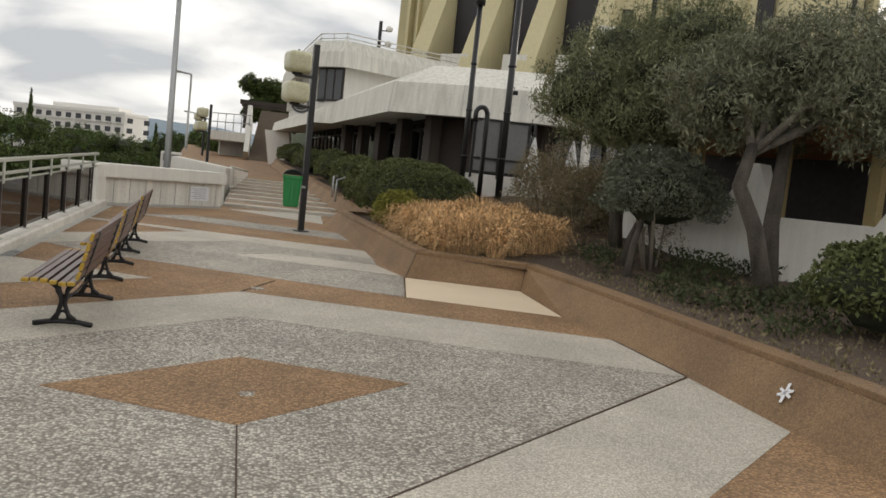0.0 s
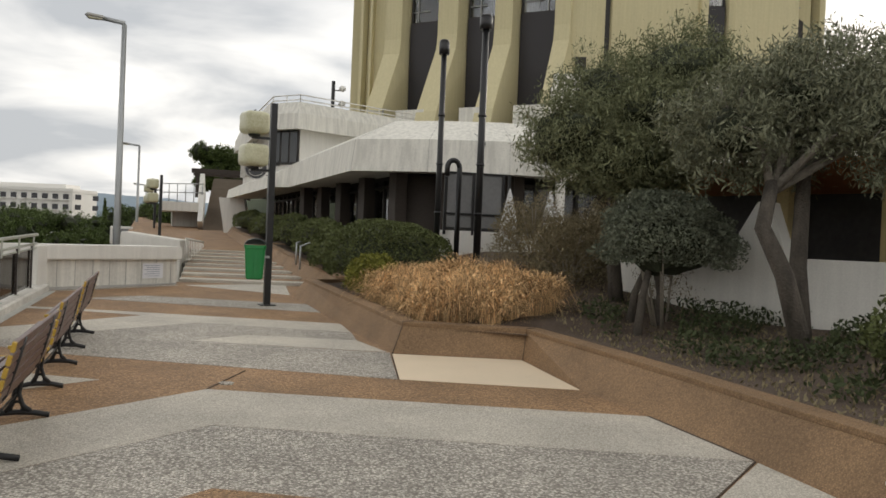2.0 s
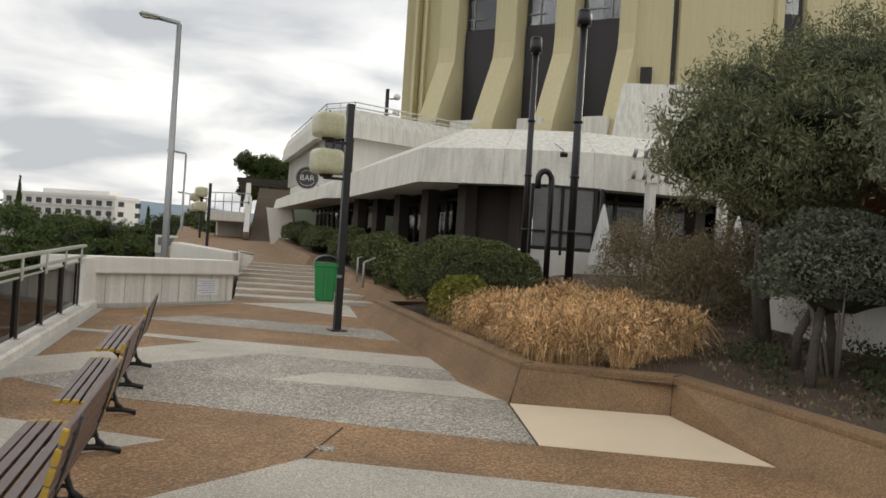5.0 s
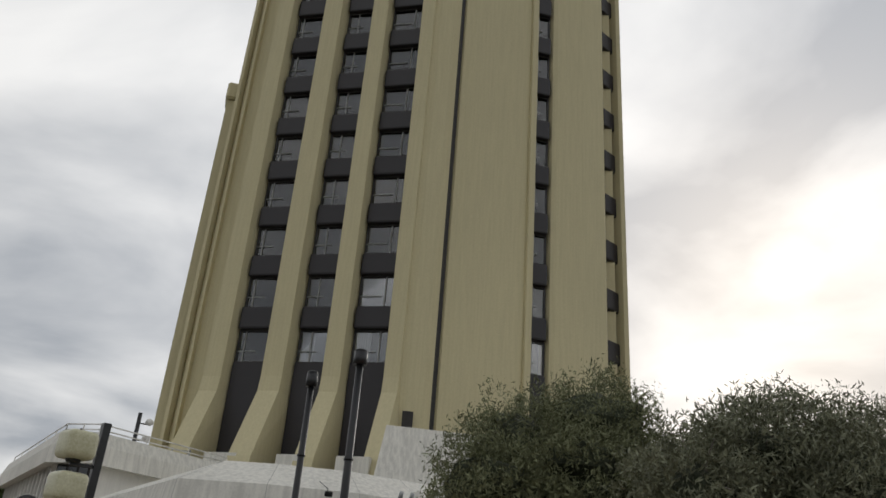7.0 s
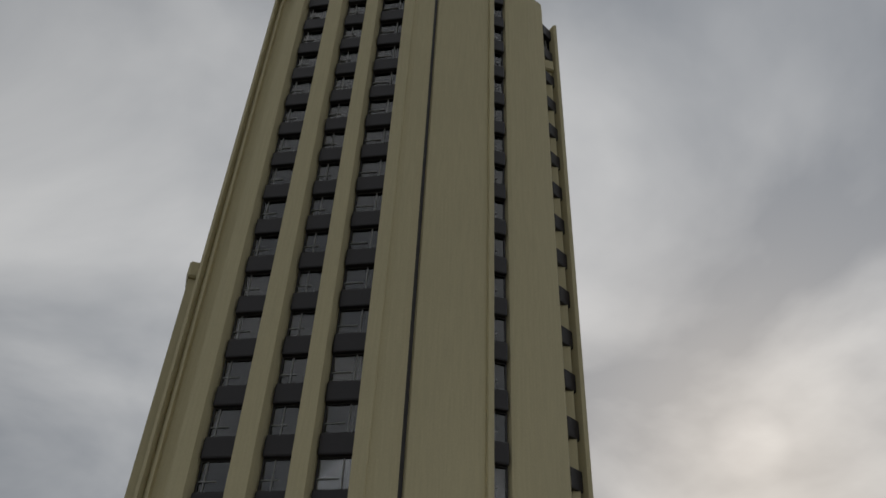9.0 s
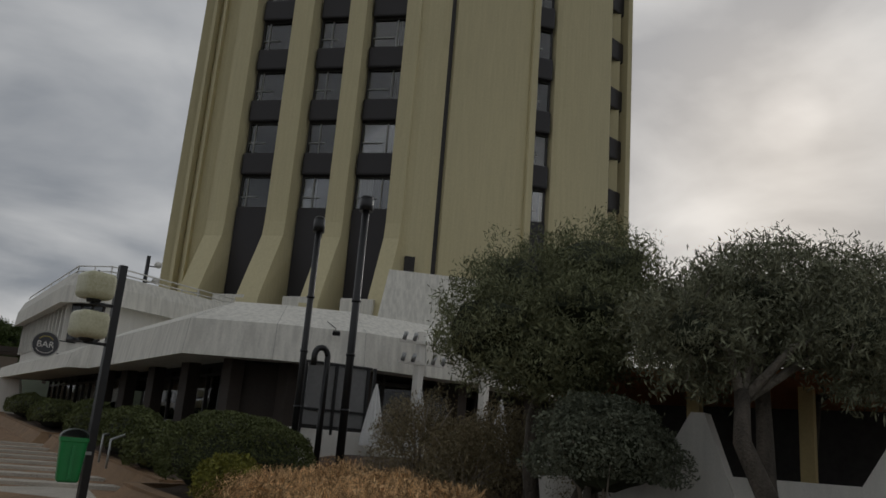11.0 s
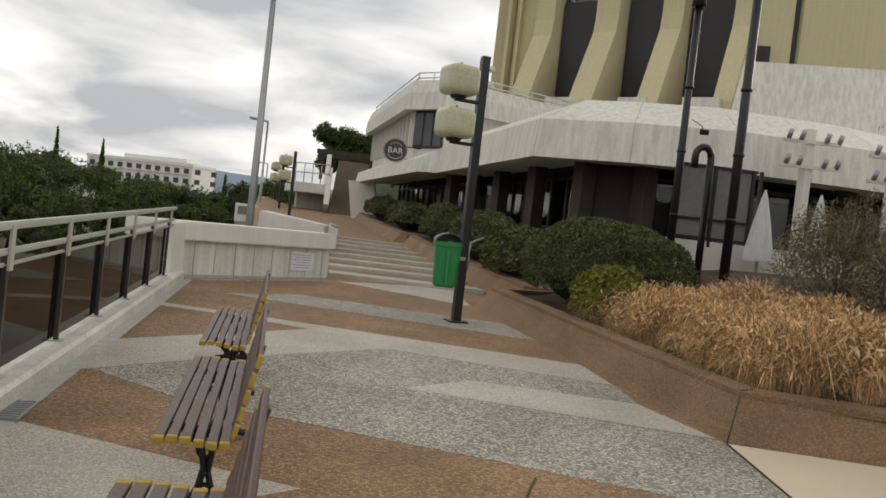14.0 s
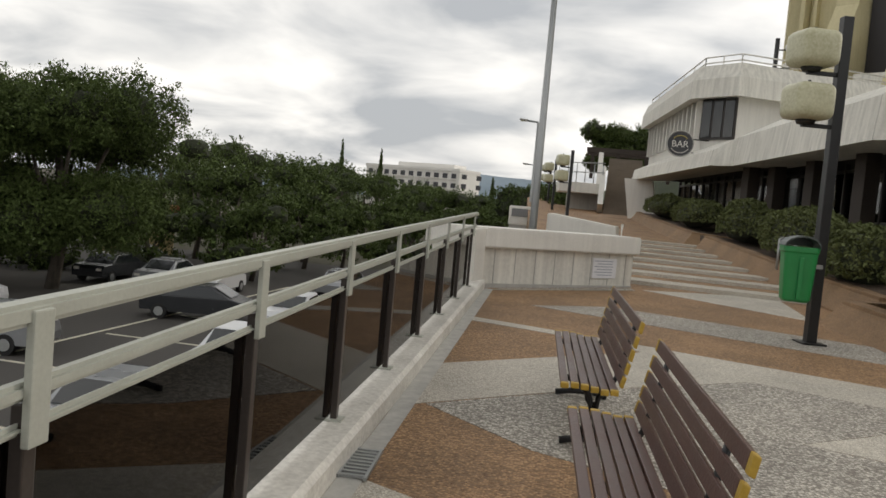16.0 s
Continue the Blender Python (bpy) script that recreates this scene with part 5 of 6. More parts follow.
part("beam", boxed((-0.6, 61.5, 6.25), (6.5, 0.4, 0.35)), M["column"], pg)
part("beam", boxed((-0.6, 64.5, 6.25), (6.5, 0.4, 0.35)), M["column"], pg)
for x in (-3.4, -1.6, 0.4, 2.0):
    part("post", boxed((x, 61.5, 5.2), (0.25, 0.25, 2.0)), M["column"], pg)
hill_bank = part("slope", prism(bmesh.new(), [(-3.2, 54), (0.5, 49), (8, 50), (12, 90), (-9, 90), (-8, 62)], -4, lambda x, y: 1.6 + max(0.0, (y - 50) * 0.26) if x > -5 else 0.5), M["hill2"])
tagged(hill_bank, "planted slope behind the far stairs", "slope", kind="structure")
cw = thing("corner_wall", (-0.6, 46.2, 2), "white slanted concrete fin below the podium's far end", "wall", kind="structure")
bm = bmesh.new()
prism(bm, [(-1.5, 45.2), (-0.1, 45.0), (0.1, 46.8), (-1.3, 47)], 1.0, 3.62)
for v in bm.verts:
    if v.co.z < 2:
        v.co.x += 0.45
part("body", bm, M["conc_plain"], cw)


# ---- planting ----
def bush(name, c, r, n, size, mat, label, seed, aspect=2.2, inner=0.75, wob=0.14, core=True, twigs=0, cat="bush", lift=0.3):
    b = thing(name, (c[0], c[1], soil_z(c[0], c[1]) if c[1] < 18 else c[2] - r[2]), label, cat)
    if core:
        # solid lump whose dark colour gives the shaded depth behind the leaves
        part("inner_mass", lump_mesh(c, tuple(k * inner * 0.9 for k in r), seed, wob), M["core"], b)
    leaves("foliage", shell_points(c, r, n, inner, wob, True, seed), size, mat, b, aspect, lift)
    base = soil_z(c[0], c[1]) if c[1] < 18 else c[2] - r[2]
    for i in range(twigs):
        a = rng.random() * 6.28
        q = (c[0] + r[0] * 0.7 * math.cos(a), c[1] + r[1] * 0.7 * math.sin(a), c[2] + r[2] * (rng.random() - 0.2))
        part("stem", tube(bmesh.new(), [(c[0] + 0.12 * math.cos(a), c[1] + 0.12 * math.sin(a), base - 0.1), ((c[0] + q[0]) / 2, (c[1] + q[1]) / 2, (base + q[2]) / 2 + 0.1), q], 0.022, 5, 0.008), M["twig"], b)
    return b


bush("clipped_bush", (2.65, 14.3, 1.2), (1.5, 1.4, 0.85), 26000, 0.05, M["leaf_hedge"], "clipped dark green dome-shaped bush in the planter", 1.3, 2.0, 0.88, 0.05)
bush("small_bush", (1.92, 12.05, 0.84), (0.55, 0.75, 0.52), 8000, 0.06, M["leaf_lime"], "small yellow-green bush beside the dry grass", 2.2, 2.4, 0.6, 0.12)
for c, r, n in (((2.3, 18.6, 1.15), (1.0, 1.3, 0.7), 6000), ((3.4, 17.4, 1.25), (0.9, 1.0, 0.8), 5000), ((2.0, 22.5, 1.45), (0.9, 2.6, 0.75), 8000), ((1.6, 27.5, 1.7), (0.8, 2.4, 0.7), 6000), ((0.9, 33.5, 1.9), (0.9, 3.0, 0.6), 6000), ((0.3, 40, 2.2), (1.0, 3.2, 0.6), 5000)):
    bush("hedge", c, r, n, 0.085, M["leaf_hedge"], "dark green clipped hedge before the glazed front", c[1], 2.0, 0.85, 0.08, cat="hedge")
bush("brush", (4.95, 11.5, 1.5), (0.95, 0.95, 1.05), 16000, 0.05, M["brown_brush"], "brownish twiggy shrub in the planter bed", 3.1, 3.4, 0.35, 0.16, core=False, twigs=26, lift=0.9)
bush("brush", (6.1, 10.8, 1.5), (1.0, 1.0, 1.0), 16000, 0.05, M["brown_brush"], "brownish twiggy shrub in the planter bed", 4.4, 3.4, 0.35, 0.16, core=False, twigs=26, lift=0.9)
bush("brush", (5.1, 10.1, 1.25), (0.85, 0.85, 0.9), 13000, 0.05, M["brown_brush"], "brownish twiggy shrub in the planter bed", 5.4, 3.4, 0.35, 0.16, core=False, twigs=22, lift=0.9)
bush("brush", (6.5, 8.6, 1.2), (0.8, 0.8, 0.7), 12000, 0.05, M["brown_brush"], "brownish twiggy shrub in the planter bed", 5.9, 3.4, 0.35, 0.16, core=False, twigs=22, lift=0.6)
bush("round_shrub", (5.3, 7.2, 1.72), (1.0, 0.95, 0.72), 24000, 0.045, M["leaf_grey"], "rounded grey-green shrub on bare stems", 6.1, 2.0, 0.72, 0.16, twigs=8)
for i, (x, y) in enumerate(((4.85, 7.0), (5.3, 7.3), (5.0, 7.5))):
    st = thing("shrub_stem", (x, y, soil_z(x, y)), "bare grey stem under the rounded shrub", "stem")
    part("trunk", tube(bmesh.new(), [(x - 0.1, y - 0.05, soil_z(x, y) - 0.15), (x, y, 1.0), (5.1, 7.2, 1.6)], 0.07, 8, 0.04), M["bark"], st)
bush("clipped_bush", (5.6, 2.6, 0.95), (0.8, 0.7, 0.55), 5000, 0.06, M["leaf_hedge"], "low clipped dark bush at the bed's edge", 7.7, 2.0, 0.85, 0.08)


def dry_grass():
    """Fountains of thin arching straw, tuft beside tuft."""
    g = thing("dry_grass", (2.8, 10.3, 0.5), "clump of straw-coloured dry ornamental grass", "grass", kind="stuff")
    v, f = [], []
    tufts = []
    area = [(1.85, 11.9), (1.9, 10.4), (1.98, 8.1), (3.2, 7.75), (4.1, 8.5), (3.7, 10.4), (2.8, 12.0)]
    while len(tufts) < 105:
        x, y = 1.7 + 2.5 * rng.random(), 7.7 + 5.3 * rng.random()
        inside = False
        for i in range(len(area)):
            (xa, ya), (xb, yb) = area[i], area[i - 1]
            if (ya > y) != (yb > y) and x < (xb - xa) * (y - ya) / (yb - ya) + xa:
                inside = not inside
        if inside:
            tufts.append((x, y))
    for x0, y0 in tufts:
        h0 = 0.22 + 0.42 * rng.random() + 0.08 * max(0.0, (y0 - 8.5) / 3.0)
        for k in range(320):
            x, y = x0 + rng.normal() * 0.07, y0 + rng.normal() * 0.07
            z = soil_z(x, y)
            h = h0 * (0.5 + 0.6 * rng.random())
            a = rng.random() * 6.28
            out = 0.06 + 0.72 * rng.random() ** 1.3
            curl = 1.6 * rng.normal()
            droop = 1.15 * rng.random() ** 1.3
            wdt = 0.0016 + 0.003 * rng.random() ** 2
            sx, sy = -math.sin(a) * wdt, math.cos(a) * wdt
            n0 = len(v)
            for u, q, zz in ((0, 0, 0), (0.35, 0.14, 0.7), (0.7, 0.55, 1.0), (1.0, 1.0, 0.9 - droop)):
                kk = 1.0 if u < 0.9 else 0.1
                xx, yy = x + math.cos(a + curl * q) * out * q, y + math.sin(a + curl * q) * out * q
                v.append((xx + sx * kk, yy + sy * kk, z + h * zz))
                v.append((xx - sx * kk, yy - sy * kk, z + h * zz))
            for i in range(3):
                f.append((n0 + 2 * i, n0 + 2 * i + 1, n0 + 2 * i + 3, n0 + 2 * i + 2))
    raw("blades", v, f, M["straw"], g)
    c = np.concatenate([shell_points((x, y, soil_z(x, y) + 0.3), (0.33, 0.33, 0.27), 420, 0.2, 0.5, True, x) for x, y in tufts])
    leaves("seed_heads", c, 0.075, M["straw"], g, 5.0, -0.5)


dry_grass()


def ground_cover():
    c = []
    while len(c) < 6500:
        x, y = 4.0 + 3.2 * rng.random(), 1.0 + 7.0 * rng.random()
        k = noise.noise(Vector((x * 0.8, y * 0.8, 3.0)))
        if k > 0.02 and x > 4.3:
            c.append((x, y, soil_z(x, y) + 0.02 + (0.2 + 0.25 * max(0, k)) * rng.random()))
    g = leaves("ground_cover", c, 0.065, M["leaf_dark"], None, 2.2, 0.6)
    tagged(g, "patchy dark green ground cover under the olive trees", "ground cover", kind="stuff")
    c = []
    for k in range(5200):
        x, y = 3.9 + 3.0 * rng.random(), 0.0 + 11.5 * rng.random()
        c.append((x, y, soil_z(x, y) + 0.012))
    g = leaves("leaf_litter", c, 0.06, M["brown_brush"], None, 2.5, -2.0)
    tagged(g, "scattered dry leaf litter on the soil", "leaf litter", kind="stuff")


ground_cover()


def limb(points, r0, r1, parent, sides=8, wood="bark"):
    part("limb", tube(bmesh.new(), points, r0, sides, r1), M[wood], parent)


def crown_points(centres, n, spread, per=34, tuft=0.11):
    """Leaves gathered in small tufts at the twig ends."""
    out = []
    for c, r in centres:
        t = shell_points(c, r, max(8, n // per), 0.4, spread, False, c[0] + c[2])
        k = tuft * float(np.mean(r))
        out.append((t[:, None, :] + rng.normal(size=(len(t), per, 3)) * k).reshape(-1, 3))
    return np.concatenate(out)


def olive(name, base, trunk, blobs, n, label, size=0.075, leaf="leaf_olive", wood="bark", core=0.62):
    t = thing(name, base, label, "tree", "olive trees")
    part("trunk", tube(bmesh.new(), trunk, 0.125, 12, 0.08), M["bark"], t)
    top = Vector(trunk[-1])
    for c, r in blobs:
        c = Vector(c)
        m = top.lerp(c, 0.5) + Vector((rng.normal() * 0.12, rng.normal() * 0.12, 0.12))
        limb([top - Vector((0, 0, 0.1)), m, c], 0.065, 0.02, t, 8, wood)
        for k in range(6):
            d = Vector(rng.normal(size=3))
            d.normalize()
            e = c + Vector((d.x * r[0], d.y * r[1], d.z * r[2])) * 0.85
            limb([m.lerp(c, 0.4 + 0.5 * rng.random()), (c + e) / 2 + Vector((0, 0, 0.05)), e], 0.02, 0.006, t, 5, wood)
    # dark lumps put the crown's inner shade behind the leaves
    for c, r in blobs:
        part("crown_shade_mass", lump_mesh(c, (r[0] * core, r[1] * core, r[2] * core), c[0], 0.25, 2), M["core"], t)
    leaves("crown", crown_points(blobs, n, 0.2, 60, 0.1), size * 1.3, M[leaf], t, 4.6, 0.7)
    tips = crown_points([(c, (r[0] * 1.06, r[1] * 1.06, r[2] * 1.08)) for c, r in blobs], n // 8, 0.16, 9, 0.08)
    leaves("outer_foliage", tips, size * 1.3, M[leaf], t, 5.5, 1.6)
    return t


O1 = [((4.35, 8.5, 3.3), (0.85, 0.85, 0.75)), ((5.2, 9.1, 4.1), (0.95, 0.95, 0.8)), ((6.3, 8.6, 4.55), (1.0, 0.95, 0.82)), ((6.7, 8.4, 3.9), (0.85, 0.85, 0.8)), ((5.0, 8.2, 3.0), (0.9, 0.8, 0.6)), ((5.6, 8.1, 3.7), (0.9, 0.8, 0.8)), ((6.3, 8.9, 3.2), (0.8, 0.8, 0.6))]
olive("olive_tree", (5.25, 8.7, 0.9), [(5.3, 8.6, soil_z(5.3, 8.6) - 0.2), (5.2, 8.62, 1.5), (5.3, 8.75, 2.2), (5.4, 8.7, 2.7)], O1, 12000, "olive tree with a dense grey-green crown and dark trunk", 0.06)
O2 = [((5.2, 5.6, 3.15), (0.85, 0.8, 0.7)), ((6.2, 5.5, 3.65), (1.0, 0.9, 0.8)), ((7.3, 6.1, 3.95), (1.0, 1.0, 0.8)), ((8.3, 5.6, 3.9), (1.0, 1.0, 0.8)), ((6.6, 4.5, 3.3), (0.9, 0.8, 0.8)), ((6.6, 6.6, 3.4), (0.9, 0.8, 0.7)), ((7.7, 4.9, 3.4), (0.9, 0.9, 0.8))]
olive("olive_tree", (5.65, 4.85, 0.85), [(5.75, 4.75, soil_z(5.7, 4.8) - 0.2), (5.5, 4.9, 1.4), (5.25, 5.0, 1.95), (5.5, 5.2, 2.5)], O2, 10000, "olive tree with a leaning trunk and loose silvery crown", 0.062, "leaf_silver", "palebark", 0.4)
st2 = thing("leaning_olive", (6.0, 5.3, 0.9), "second dark olive trunk beside the leaning one", "tree")
part("trunk", tube(bmesh.new(), [(6.05, 5.2, soil_z(6, 5.2) - 0.2), (6.0, 5.3, 1.5), (6.2, 5.5, 2.9)], 0.13, 10, 0.08), M["bark"], st2)
O3 = [((8.6, 8.6, 3.8), (1.1, 1.1, 0.9)), ((9.8, 7.4, 4.0), (1.2, 1.2, 0.95)), ((9.6, 5.6, 3.7), (1.1, 1.1, 0.9)), ((11.0, 5.6, 4.0), (1.2, 1.2, 0.9))]
olive("olive_tree", (9.3, 7.0, 0.9), [(9.3, 7.0, 0.8), (9.2, 7.1, 1.8), (9.3, 7.0, 2.9)], O3, 9000, "further olive tree behind the screen wall", 0.075)


# ---- distance: hotel, hill, woods, car park ----
def far_hotel():
    h = thing("far_hotel", (-64, 258, -3), "long white hotel with rows of recessed balconies", "building")
    a, b = Vector((-45.9, 250)), Vector((-79.8, 262))
    d = (b - a).normalized()
    nrm = Vector((d.y, -d.x)) * 1.0
    if nrm.y > 0:
        nrm = -nrm
    L = (b - a).length
    turn = math.degrees(math.atan2(d.y, d.x))
    mid = (a + b) / 2 - nrm * 7
    part("body", boxed((mid.x, mid.y, 3.2), (L, 14, 16.6), turn), M["hotelwhite"], h)
    part("parapet", boxed((mid.x + nrm.x * 0.2, mid.y + nrm.y * 0.2, 11.8), (L + 0.4, 14.2, 1.0), turn), M["hotelwhite"], h)
    part("penthouse", boxed((mid.x + 3, mid.y, 12.9), (L * 0.6, 8, 1.6), turn), M["hotelwhite"], h)
    opening = mesh_of(boxed((0, 0, 0), (1.7, 0.25, 1.5), 0), M["hotelwin"])
    slab = mesh_of(boxed((0, -0.25, -0.95), (2.3, 0.7, 0.35), 0), M["hotelwhite"])
    for r in range(5):
        for c in range(11):
            p = a.lerp(b, (c + 0.6) / 11.2) + nrm * 0.05
            shared("window", opening, pose(p.x, p.y, 9.9 - r * 3.0, 0, 0, turn), h)
            shared("balcony", slab, pose(p.x + nrm.x * 0.2, p.y + nrm.y * 0.2, 9.9 - r * 3.0, 0, 0, turn + 180), h)
    for r in range(5):
        for c in range(2):
            shared("window", opening, pose(-45.9 + 1.5 + c * 4, 250.6 + c * 4 * 1.2, 9.9 - r * 3.0, 0, 0, turn + 60), h)


far_hotel()


def ridge(name, pts, depth, z0, mat, label):
    v, f = [], []
    n = 0
    xs = np.linspace(pts[0][0], pts[-1][0], 90)
    for x in xs:
        y = float(np.interp(x, [p[0] for p in pts], [p[1] for p in pts]))
        z = float(np.interp(x, [p[0] for p in pts], [p[2] for p in pts])) * (1 + 0.05 * noise.noise(Vector((x * 0.012, 0, 1)))) + 1.5 * noise.noise(Vector((x * 0.05, 2, 1)))
        v += [(float(x), y - depth, z0), (float(x), y - depth * 0.4, z0 + (z - z0) * 0.62), (float(x), y, z), (float(x), y + depth, z0)]
    for i in range(len(xs) - 1):
        for k in range(3):
            a = 4 * i + k
            f.append((a, a + 4, a + 5, a + 1))
    ob = raw(name, v, f, mat, smooth=True)
    return tagged(ob, label, "hill", kind="structure")


ridge("far_ridge", [(-900, 1500, 18), (-420, 1500, 36), (-250, 1500, 60), (-120, 1500, 56), (0, 1500, 48), (200, 1500, 60), (700, 1500, 40)], 320, -10, M["hill"], "hill on the horizon tinted blue for distance haze")
ridge("wooded_ridge", [(-200, 420, 2), (-60, 400, 2), (-26, 400, 6), (0, 390, 13), (50, 390, 20), (120, 390, 20)], 60, -6, M["hill2"], "dark wooded slope in the distance")


def pine(x, y, z0, top, rad, n, size, label, mat="leaf_pine", core=0.52):
    t = thing("pine_tree", (x, y, z0), label, "tree", "pine trees")
    zc = top - rad * 0.62
    part("trunk", tube(bmesh.new(), [(x, y, z0 - 0.2), (x + 0.1 * rad, y, (z0 + zc) / 2), (x, y, zc)], max(0.12, rad * 0.06), 8, max(0.06, rad * 0.03)), M["bark"], t)
    blobs = []
    k = 14 if rad > 5 else 6
    for i in range(k):
        a = 6.28 * i / k * (2 if rad > 5 else 1) + rng.random()
        low = i >= k // 2
        q = rad * (0.35 + 0.32 * rng.random())
        c = (x + q * math.cos(a), y + q * math.sin(a), zc + rad * ((-0.55 if low else 0.12) + 0.3 * rng.random()))
        r = rad * (0.36 + 0.16 * rng.random())
        blobs.append((c, (r, r, r * 0.72)))
        part("limb", tube(bmesh.new(), [(x, y, zc - rad * 0.6), ((x + c[0]) / 2, (y + c[1]) / 2, zc - 0.2 * rad), c], rad * 0.025, 6, rad * 0.01), M["bark"], t)
        # dark lump for the shade within this part of the crown
        part("crown_shade_mass", lump_mesh(c, (r * core, r * core, r * core * 0.7), i + x, 0.2, 2), M["core"], t)
    blobs.append(((x, y, zc + rad * 0.3), (rad * 0.6, rad * 0.6, rad * 0.36)))
    leaves("crown", crown_points(blobs, n // len(blobs), 0.12 if rad > 5 else 0.2, 24, 0.07 if rad > 5 else 0.1), size, M[mat], t, 2.4, 0.6)


pine(-27.6, 36.0, -4.2, 5.6, 5.6, 150000, 0.16, "large round-crowned stone pine beyond the car park")
pine(-34.0, 33.0, -4.2, 5.8, 6.6, 130000, 0.18, "large round-crowned stone pine beyond the car park")
pine(-43, 42, -4.2, 7.0, 6.0, 14000, 0.34, "large round-crowned stone pine beyond the car park")
for x, y, tp, r in ((-29, 46, 0.5, 3.6), (-34, 44, 1.0, 4.0), (-40, 46, 1.5, 4.2), (-32, 60, 2.0, 4.0), (-22.5, 47, 0.6, 3.0), (-19, 53, 0.9, 2.8), (-16, 58, 0.9, 2.8), (-13, 64, 0.8, 2.6), (-23, 57, 1.8, 3.2), (-18.5, 66, 1.9, 3.2), (-13, 76, 1.0, 3.0), (-11, 88, 0.6, 2.8), (-26, 50, 2.6, 3.4), (-31, 56, 3.0, 3.8), (-25, 62, 3.4, 3.6), (-30, 70, 4.4, 4.2), (-22, 74, 3.2, 3.6), (-27, 84, 4.2, 4.2), (-19, 88, 3.0, 3.8), (-24, 98, 3.8, 4.4), (-15, 96, 1.6, 3.2), (-35, 78, 5.0, 4.8), (-40, 66, 5.2, 4.8), (-34, 96, 4.6, 4.6), (-46, 84, 6.0, 5.0), (-19, 116, 3.0, 4.4), (-28, 120, 4.2, 4.8), (-40, 112, 5.4, 5.2), (-52, 100, 7.2, 5.6), (-14, 128, 1.6, 4.0), (-23, 140, 3.0, 4.8), (-9, 112, 0.8, 3.0), (-34, 142, 4.5, 5.2), (-48, 132, 7.0, 5.4)):
    pine(x, y, -4.2, tp, r, 6500, 0.24, "dark green pine in the wood beyond the car park")
for x, y, tp, r in ((-15.5, 100, 4.6, 1.0), (-41, 118, 9.2, 1.0), (-12.5, 104, 3.8, 0.8), (-36, 122, 8.2, 1.2)):
    c = thing("cypress_tree", (x, y, -4), "slender dark cypress among the pines", "tree")
    part("trunk", tube(bmesh.new(), [(x, y, -4.2), (x, y, tp - 1)], 0.15, 6, 0.05), M["bark"], c)
    pts = np.concatenate([shell_points((x, y, -3 + (tp + 3) * k), (r * (1.05 - k), r * (1.05 - k), (tp + 3) * 0.16), 420, 0.5, 0.25, False, k + x) for k in (0.2, 0.4, 0.6, 0.75, 0.88)])
    leaves("crown", pts, 0.3, M["leaf_pine"], c, 2.2, 1.2)
pine(-1.9, 75, 5, 9.6, 2.9, 34000, 0.2, "dark pine on the slope above the stairs", "leaf_pine", 0.85)
pine(0.8, 78, 5, 9.9, 3.0, 30000, 0.2, "dark pine on the slope above the stairs", "leaf_pine", 0.85)
for x, y, r in ((-5.5, 62, 1.6), (-7.5, 68, 1.8), (-4.5, 57, 1.2), (-6.5, 76, 2.0), (-9.5, 90, 2.4), (-11, 80, 1.8)):
    b = thing("far_bush", (x, y, 0), "dark green bush on the slope by the walk", "bush")
    # dark lump for the shade inside the bush
    part("inner_mass", lump_mesh((x, y, 2.0), (r * 0.8, r * 0.8, r * 0.8), x, 0.2, 2), M["core"], b)
    leaves("foliage", shell_points((x, y, 2.0), (r, r, r), 2200, 0.7, 0.2, True, x), 0.2, M["leaf_pine"], b, 2.0)


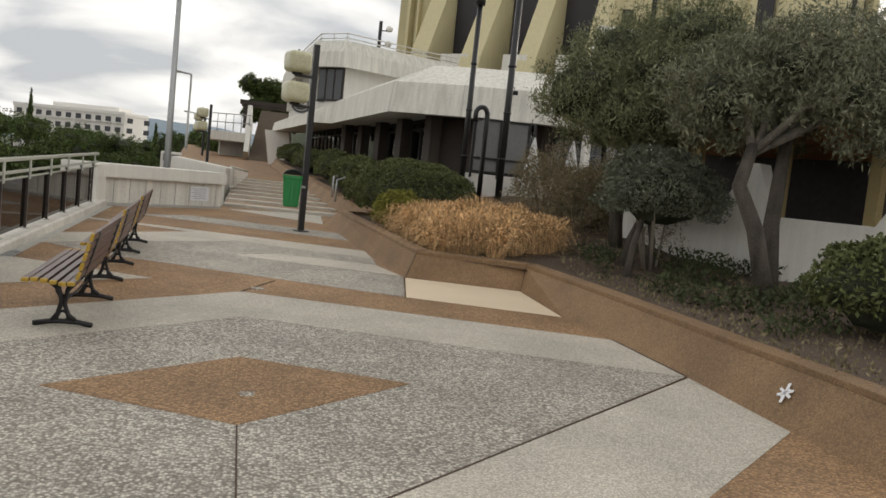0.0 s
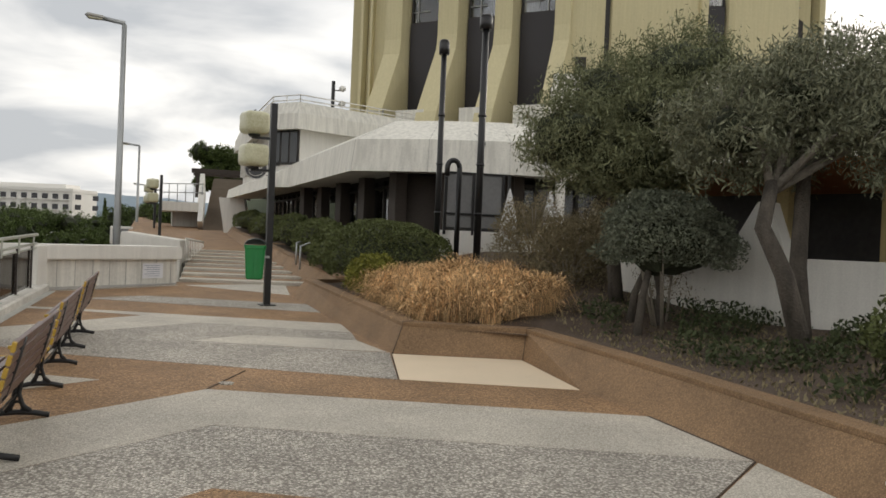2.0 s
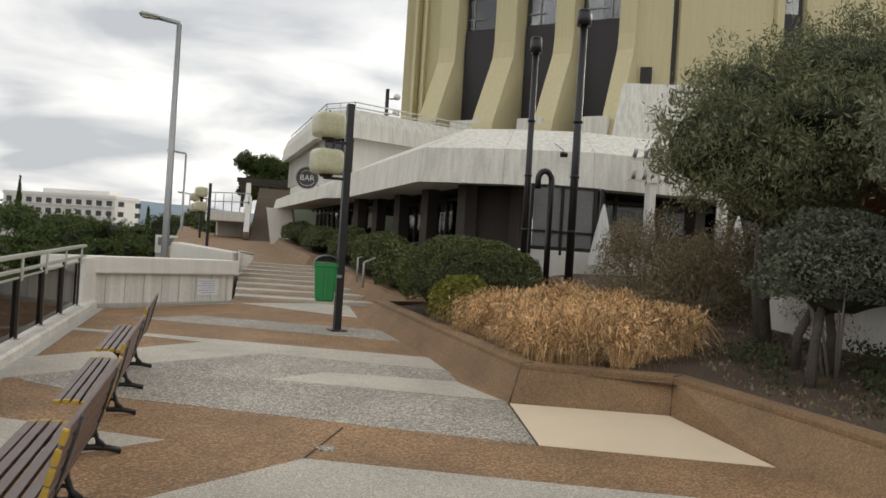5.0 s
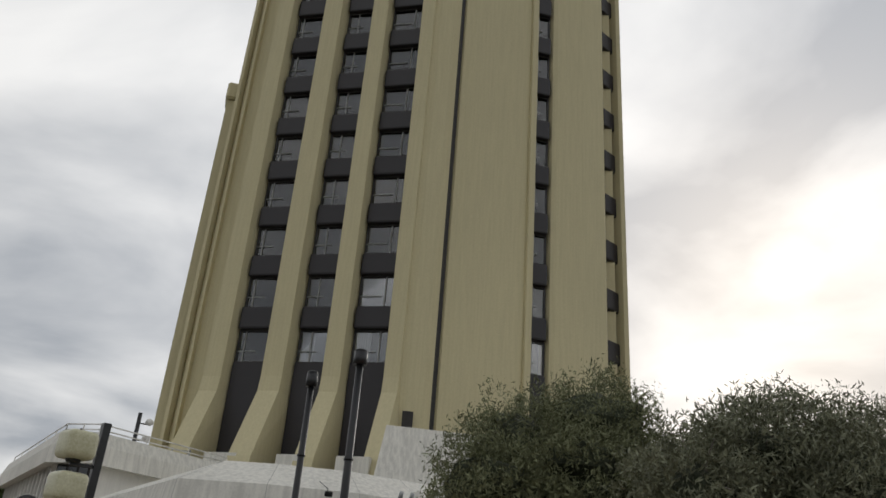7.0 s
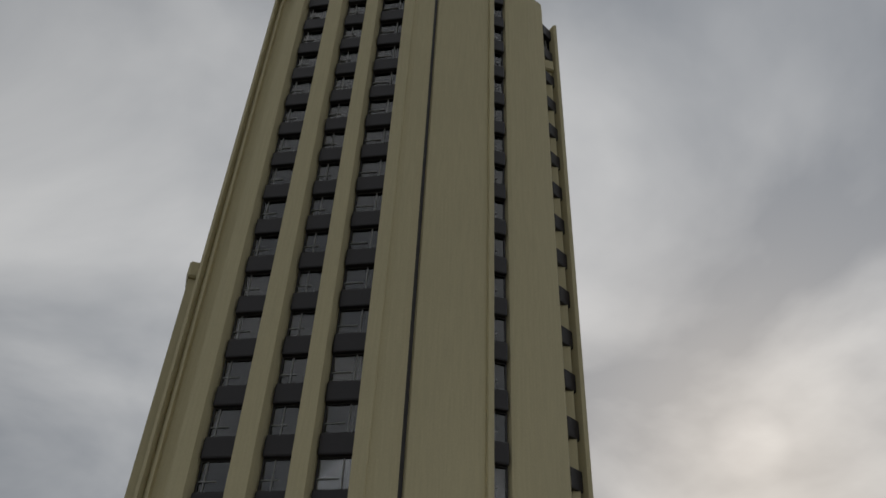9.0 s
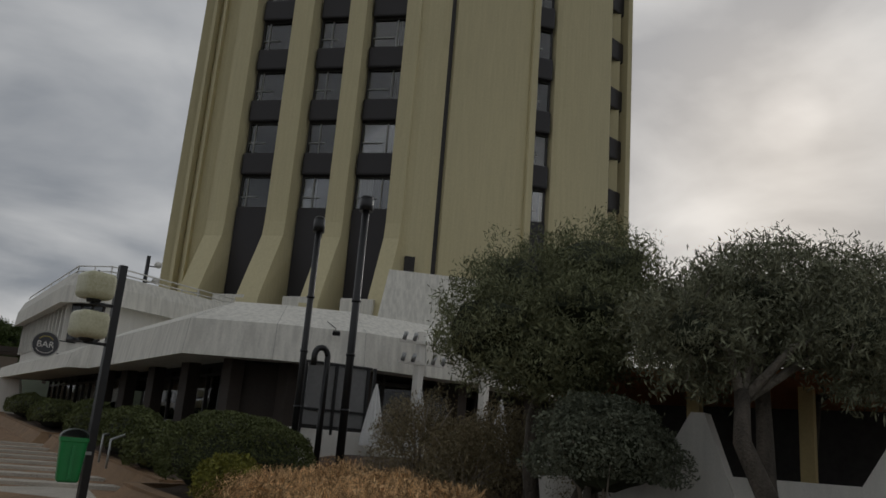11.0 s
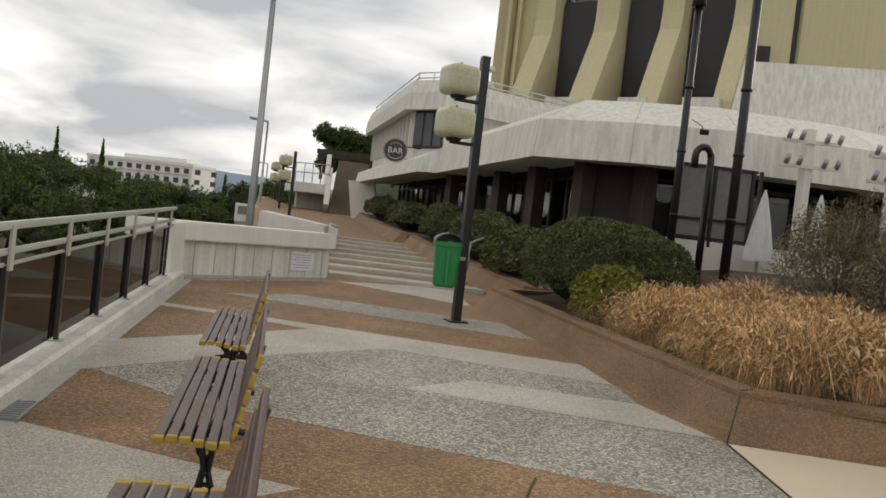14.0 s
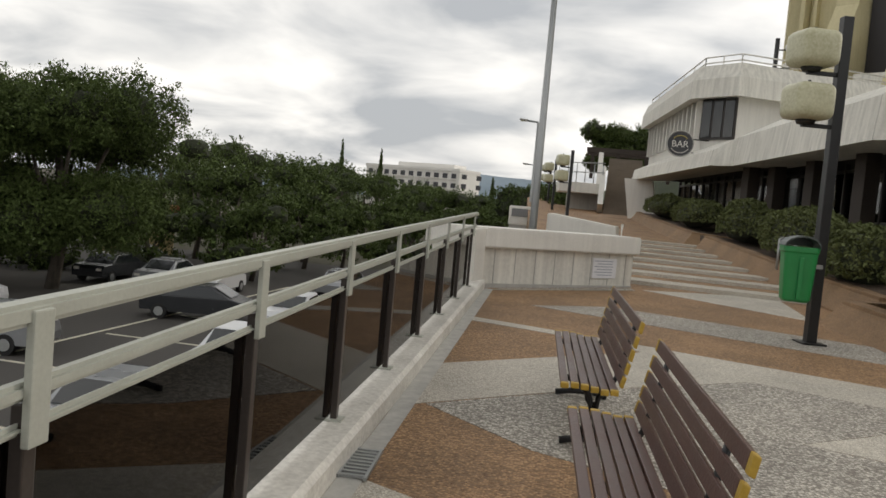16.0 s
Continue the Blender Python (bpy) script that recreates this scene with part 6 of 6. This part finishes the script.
def car(mat, label):
    c = thing("parked_car", (0, 0, 0), label, "car", "parked cars")
    prof = [(-2.1, 0.35), (-2.12, 0.75), (-1.95, 0.92), (-1.2, 0.98), (-0.55, 1.42), (0.75, 1.46), (1.55, 1.02), (2.05, 0.9), (2.12, 0.6), (2.08, 0.32)]
    bm = bmesh.new()
    rows = []
    for y, k in ((-0.86, 0.94), (-0.8, 1.0), (0.8, 1.0), (0.86, 0.94)):
        rows.append([(x, y * (0.84 if z > 1.2 else 1.0), 0.32 + (z - 0.32) * k) for x, z in prof])
    band(bm, rows)
    for r in (rows[0], rows[-1]):
        bm.faces.new([bm.verts.new(p) for p in r])
    bmesh.ops.remove_doubles(bm, verts=bm.verts[:], dist=0.001)
    bmesh.ops.recalc_face_normals(bm, faces=bm.faces[:])
    part("body", bm, mat, c)
    for s in (-1, 1):
        bm = bmesh.new()
        bm.faces.new([bm.verts.new((x, s * (0.865 if z < 1.2 else 0.745), z)) for x, z in ((-1.0, 1.0), (-0.5, 1.34), (0.7, 1.38), (1.3, 1.02))])
        part("side_window", bm, M["carglass"], c)
        for x in (-1.3, 1.32):
            w = part("wheel", tube(bmesh.new(), [(x, s * 0.7, 0.32), (x, s * 0.9, 0.32)], 0.32, 16), M["tyre"], c)
            part("rim", tube(bmesh.new(), [(x, s * 0.88, 0.32), (x, s * 0.912, 0.32)], 0.19, 12), M["galv"], w)
    part("windscreen", boxed((-0.9, 0, 1.2), (0.72, 1.3, 0.03), 0, 0.005, (0, -34)), M["carglass"], c)
    part("rear_window", boxed((1.18, 0, 1.25), (0.8, 1.25, 0.03), 0, 0.005, (0, 29)), M["carglass"], c)
    for s in (-1, 1):
        part("headlight", boxed((-2.06, s * 0.62, 0.72), (0.12, 0.34, 0.14), 0, 0.03), M["conc_plain"], c)
    return c


wc = car(M["carpaint_w"], "white parked car in the lower car park")
sc_ = car(M["carpaint_g"], "silver parked car in the lower car park")
dc = car(M["carpaint_d"], "dark parked car in the lower car park")
spots = [(wc, -14.5, 33.5, 95), (wc, -21.5, 40.5, 95), (sc_, -24.5, 41, 95), (dc, -27.8, 41, 92), (wc, -13.3, 44, 90), (sc_, -16.2, 45, 92), (dc, -18.5, 33.0, 10), (wc, -27, 29, 5), (sc_, -21, 24, 8), (dc, -14.0, 51, 95), (wc, -30, 47, 90), (sc_, -12.5, 18, 92), (wc, -12.8, 25, 92)]
seen_ = set()
for src, x, y, turn in spots:
    m = pose(x, y, -4.14, 0, 0, turn)
    if src.name in seen_:
        copy_thing(src, m)
    else:
        src.matrix_basis = m
        seen_.add(src.name)
kiosk = thing("small_house", (-33, 50, -4), "small house with ochre walls and a terracotta tiled roof", "house")
part("wall", boxed((-33.0, 52, -2.4), (3.6, 3.2, 3.2), 10), M["paleyellow"], kiosk)
part("roof", boxed((-33.0, 52, -0.6), (4.2, 3.8, 0.5), 10, 0.15), M["terracotta"], kiosk)
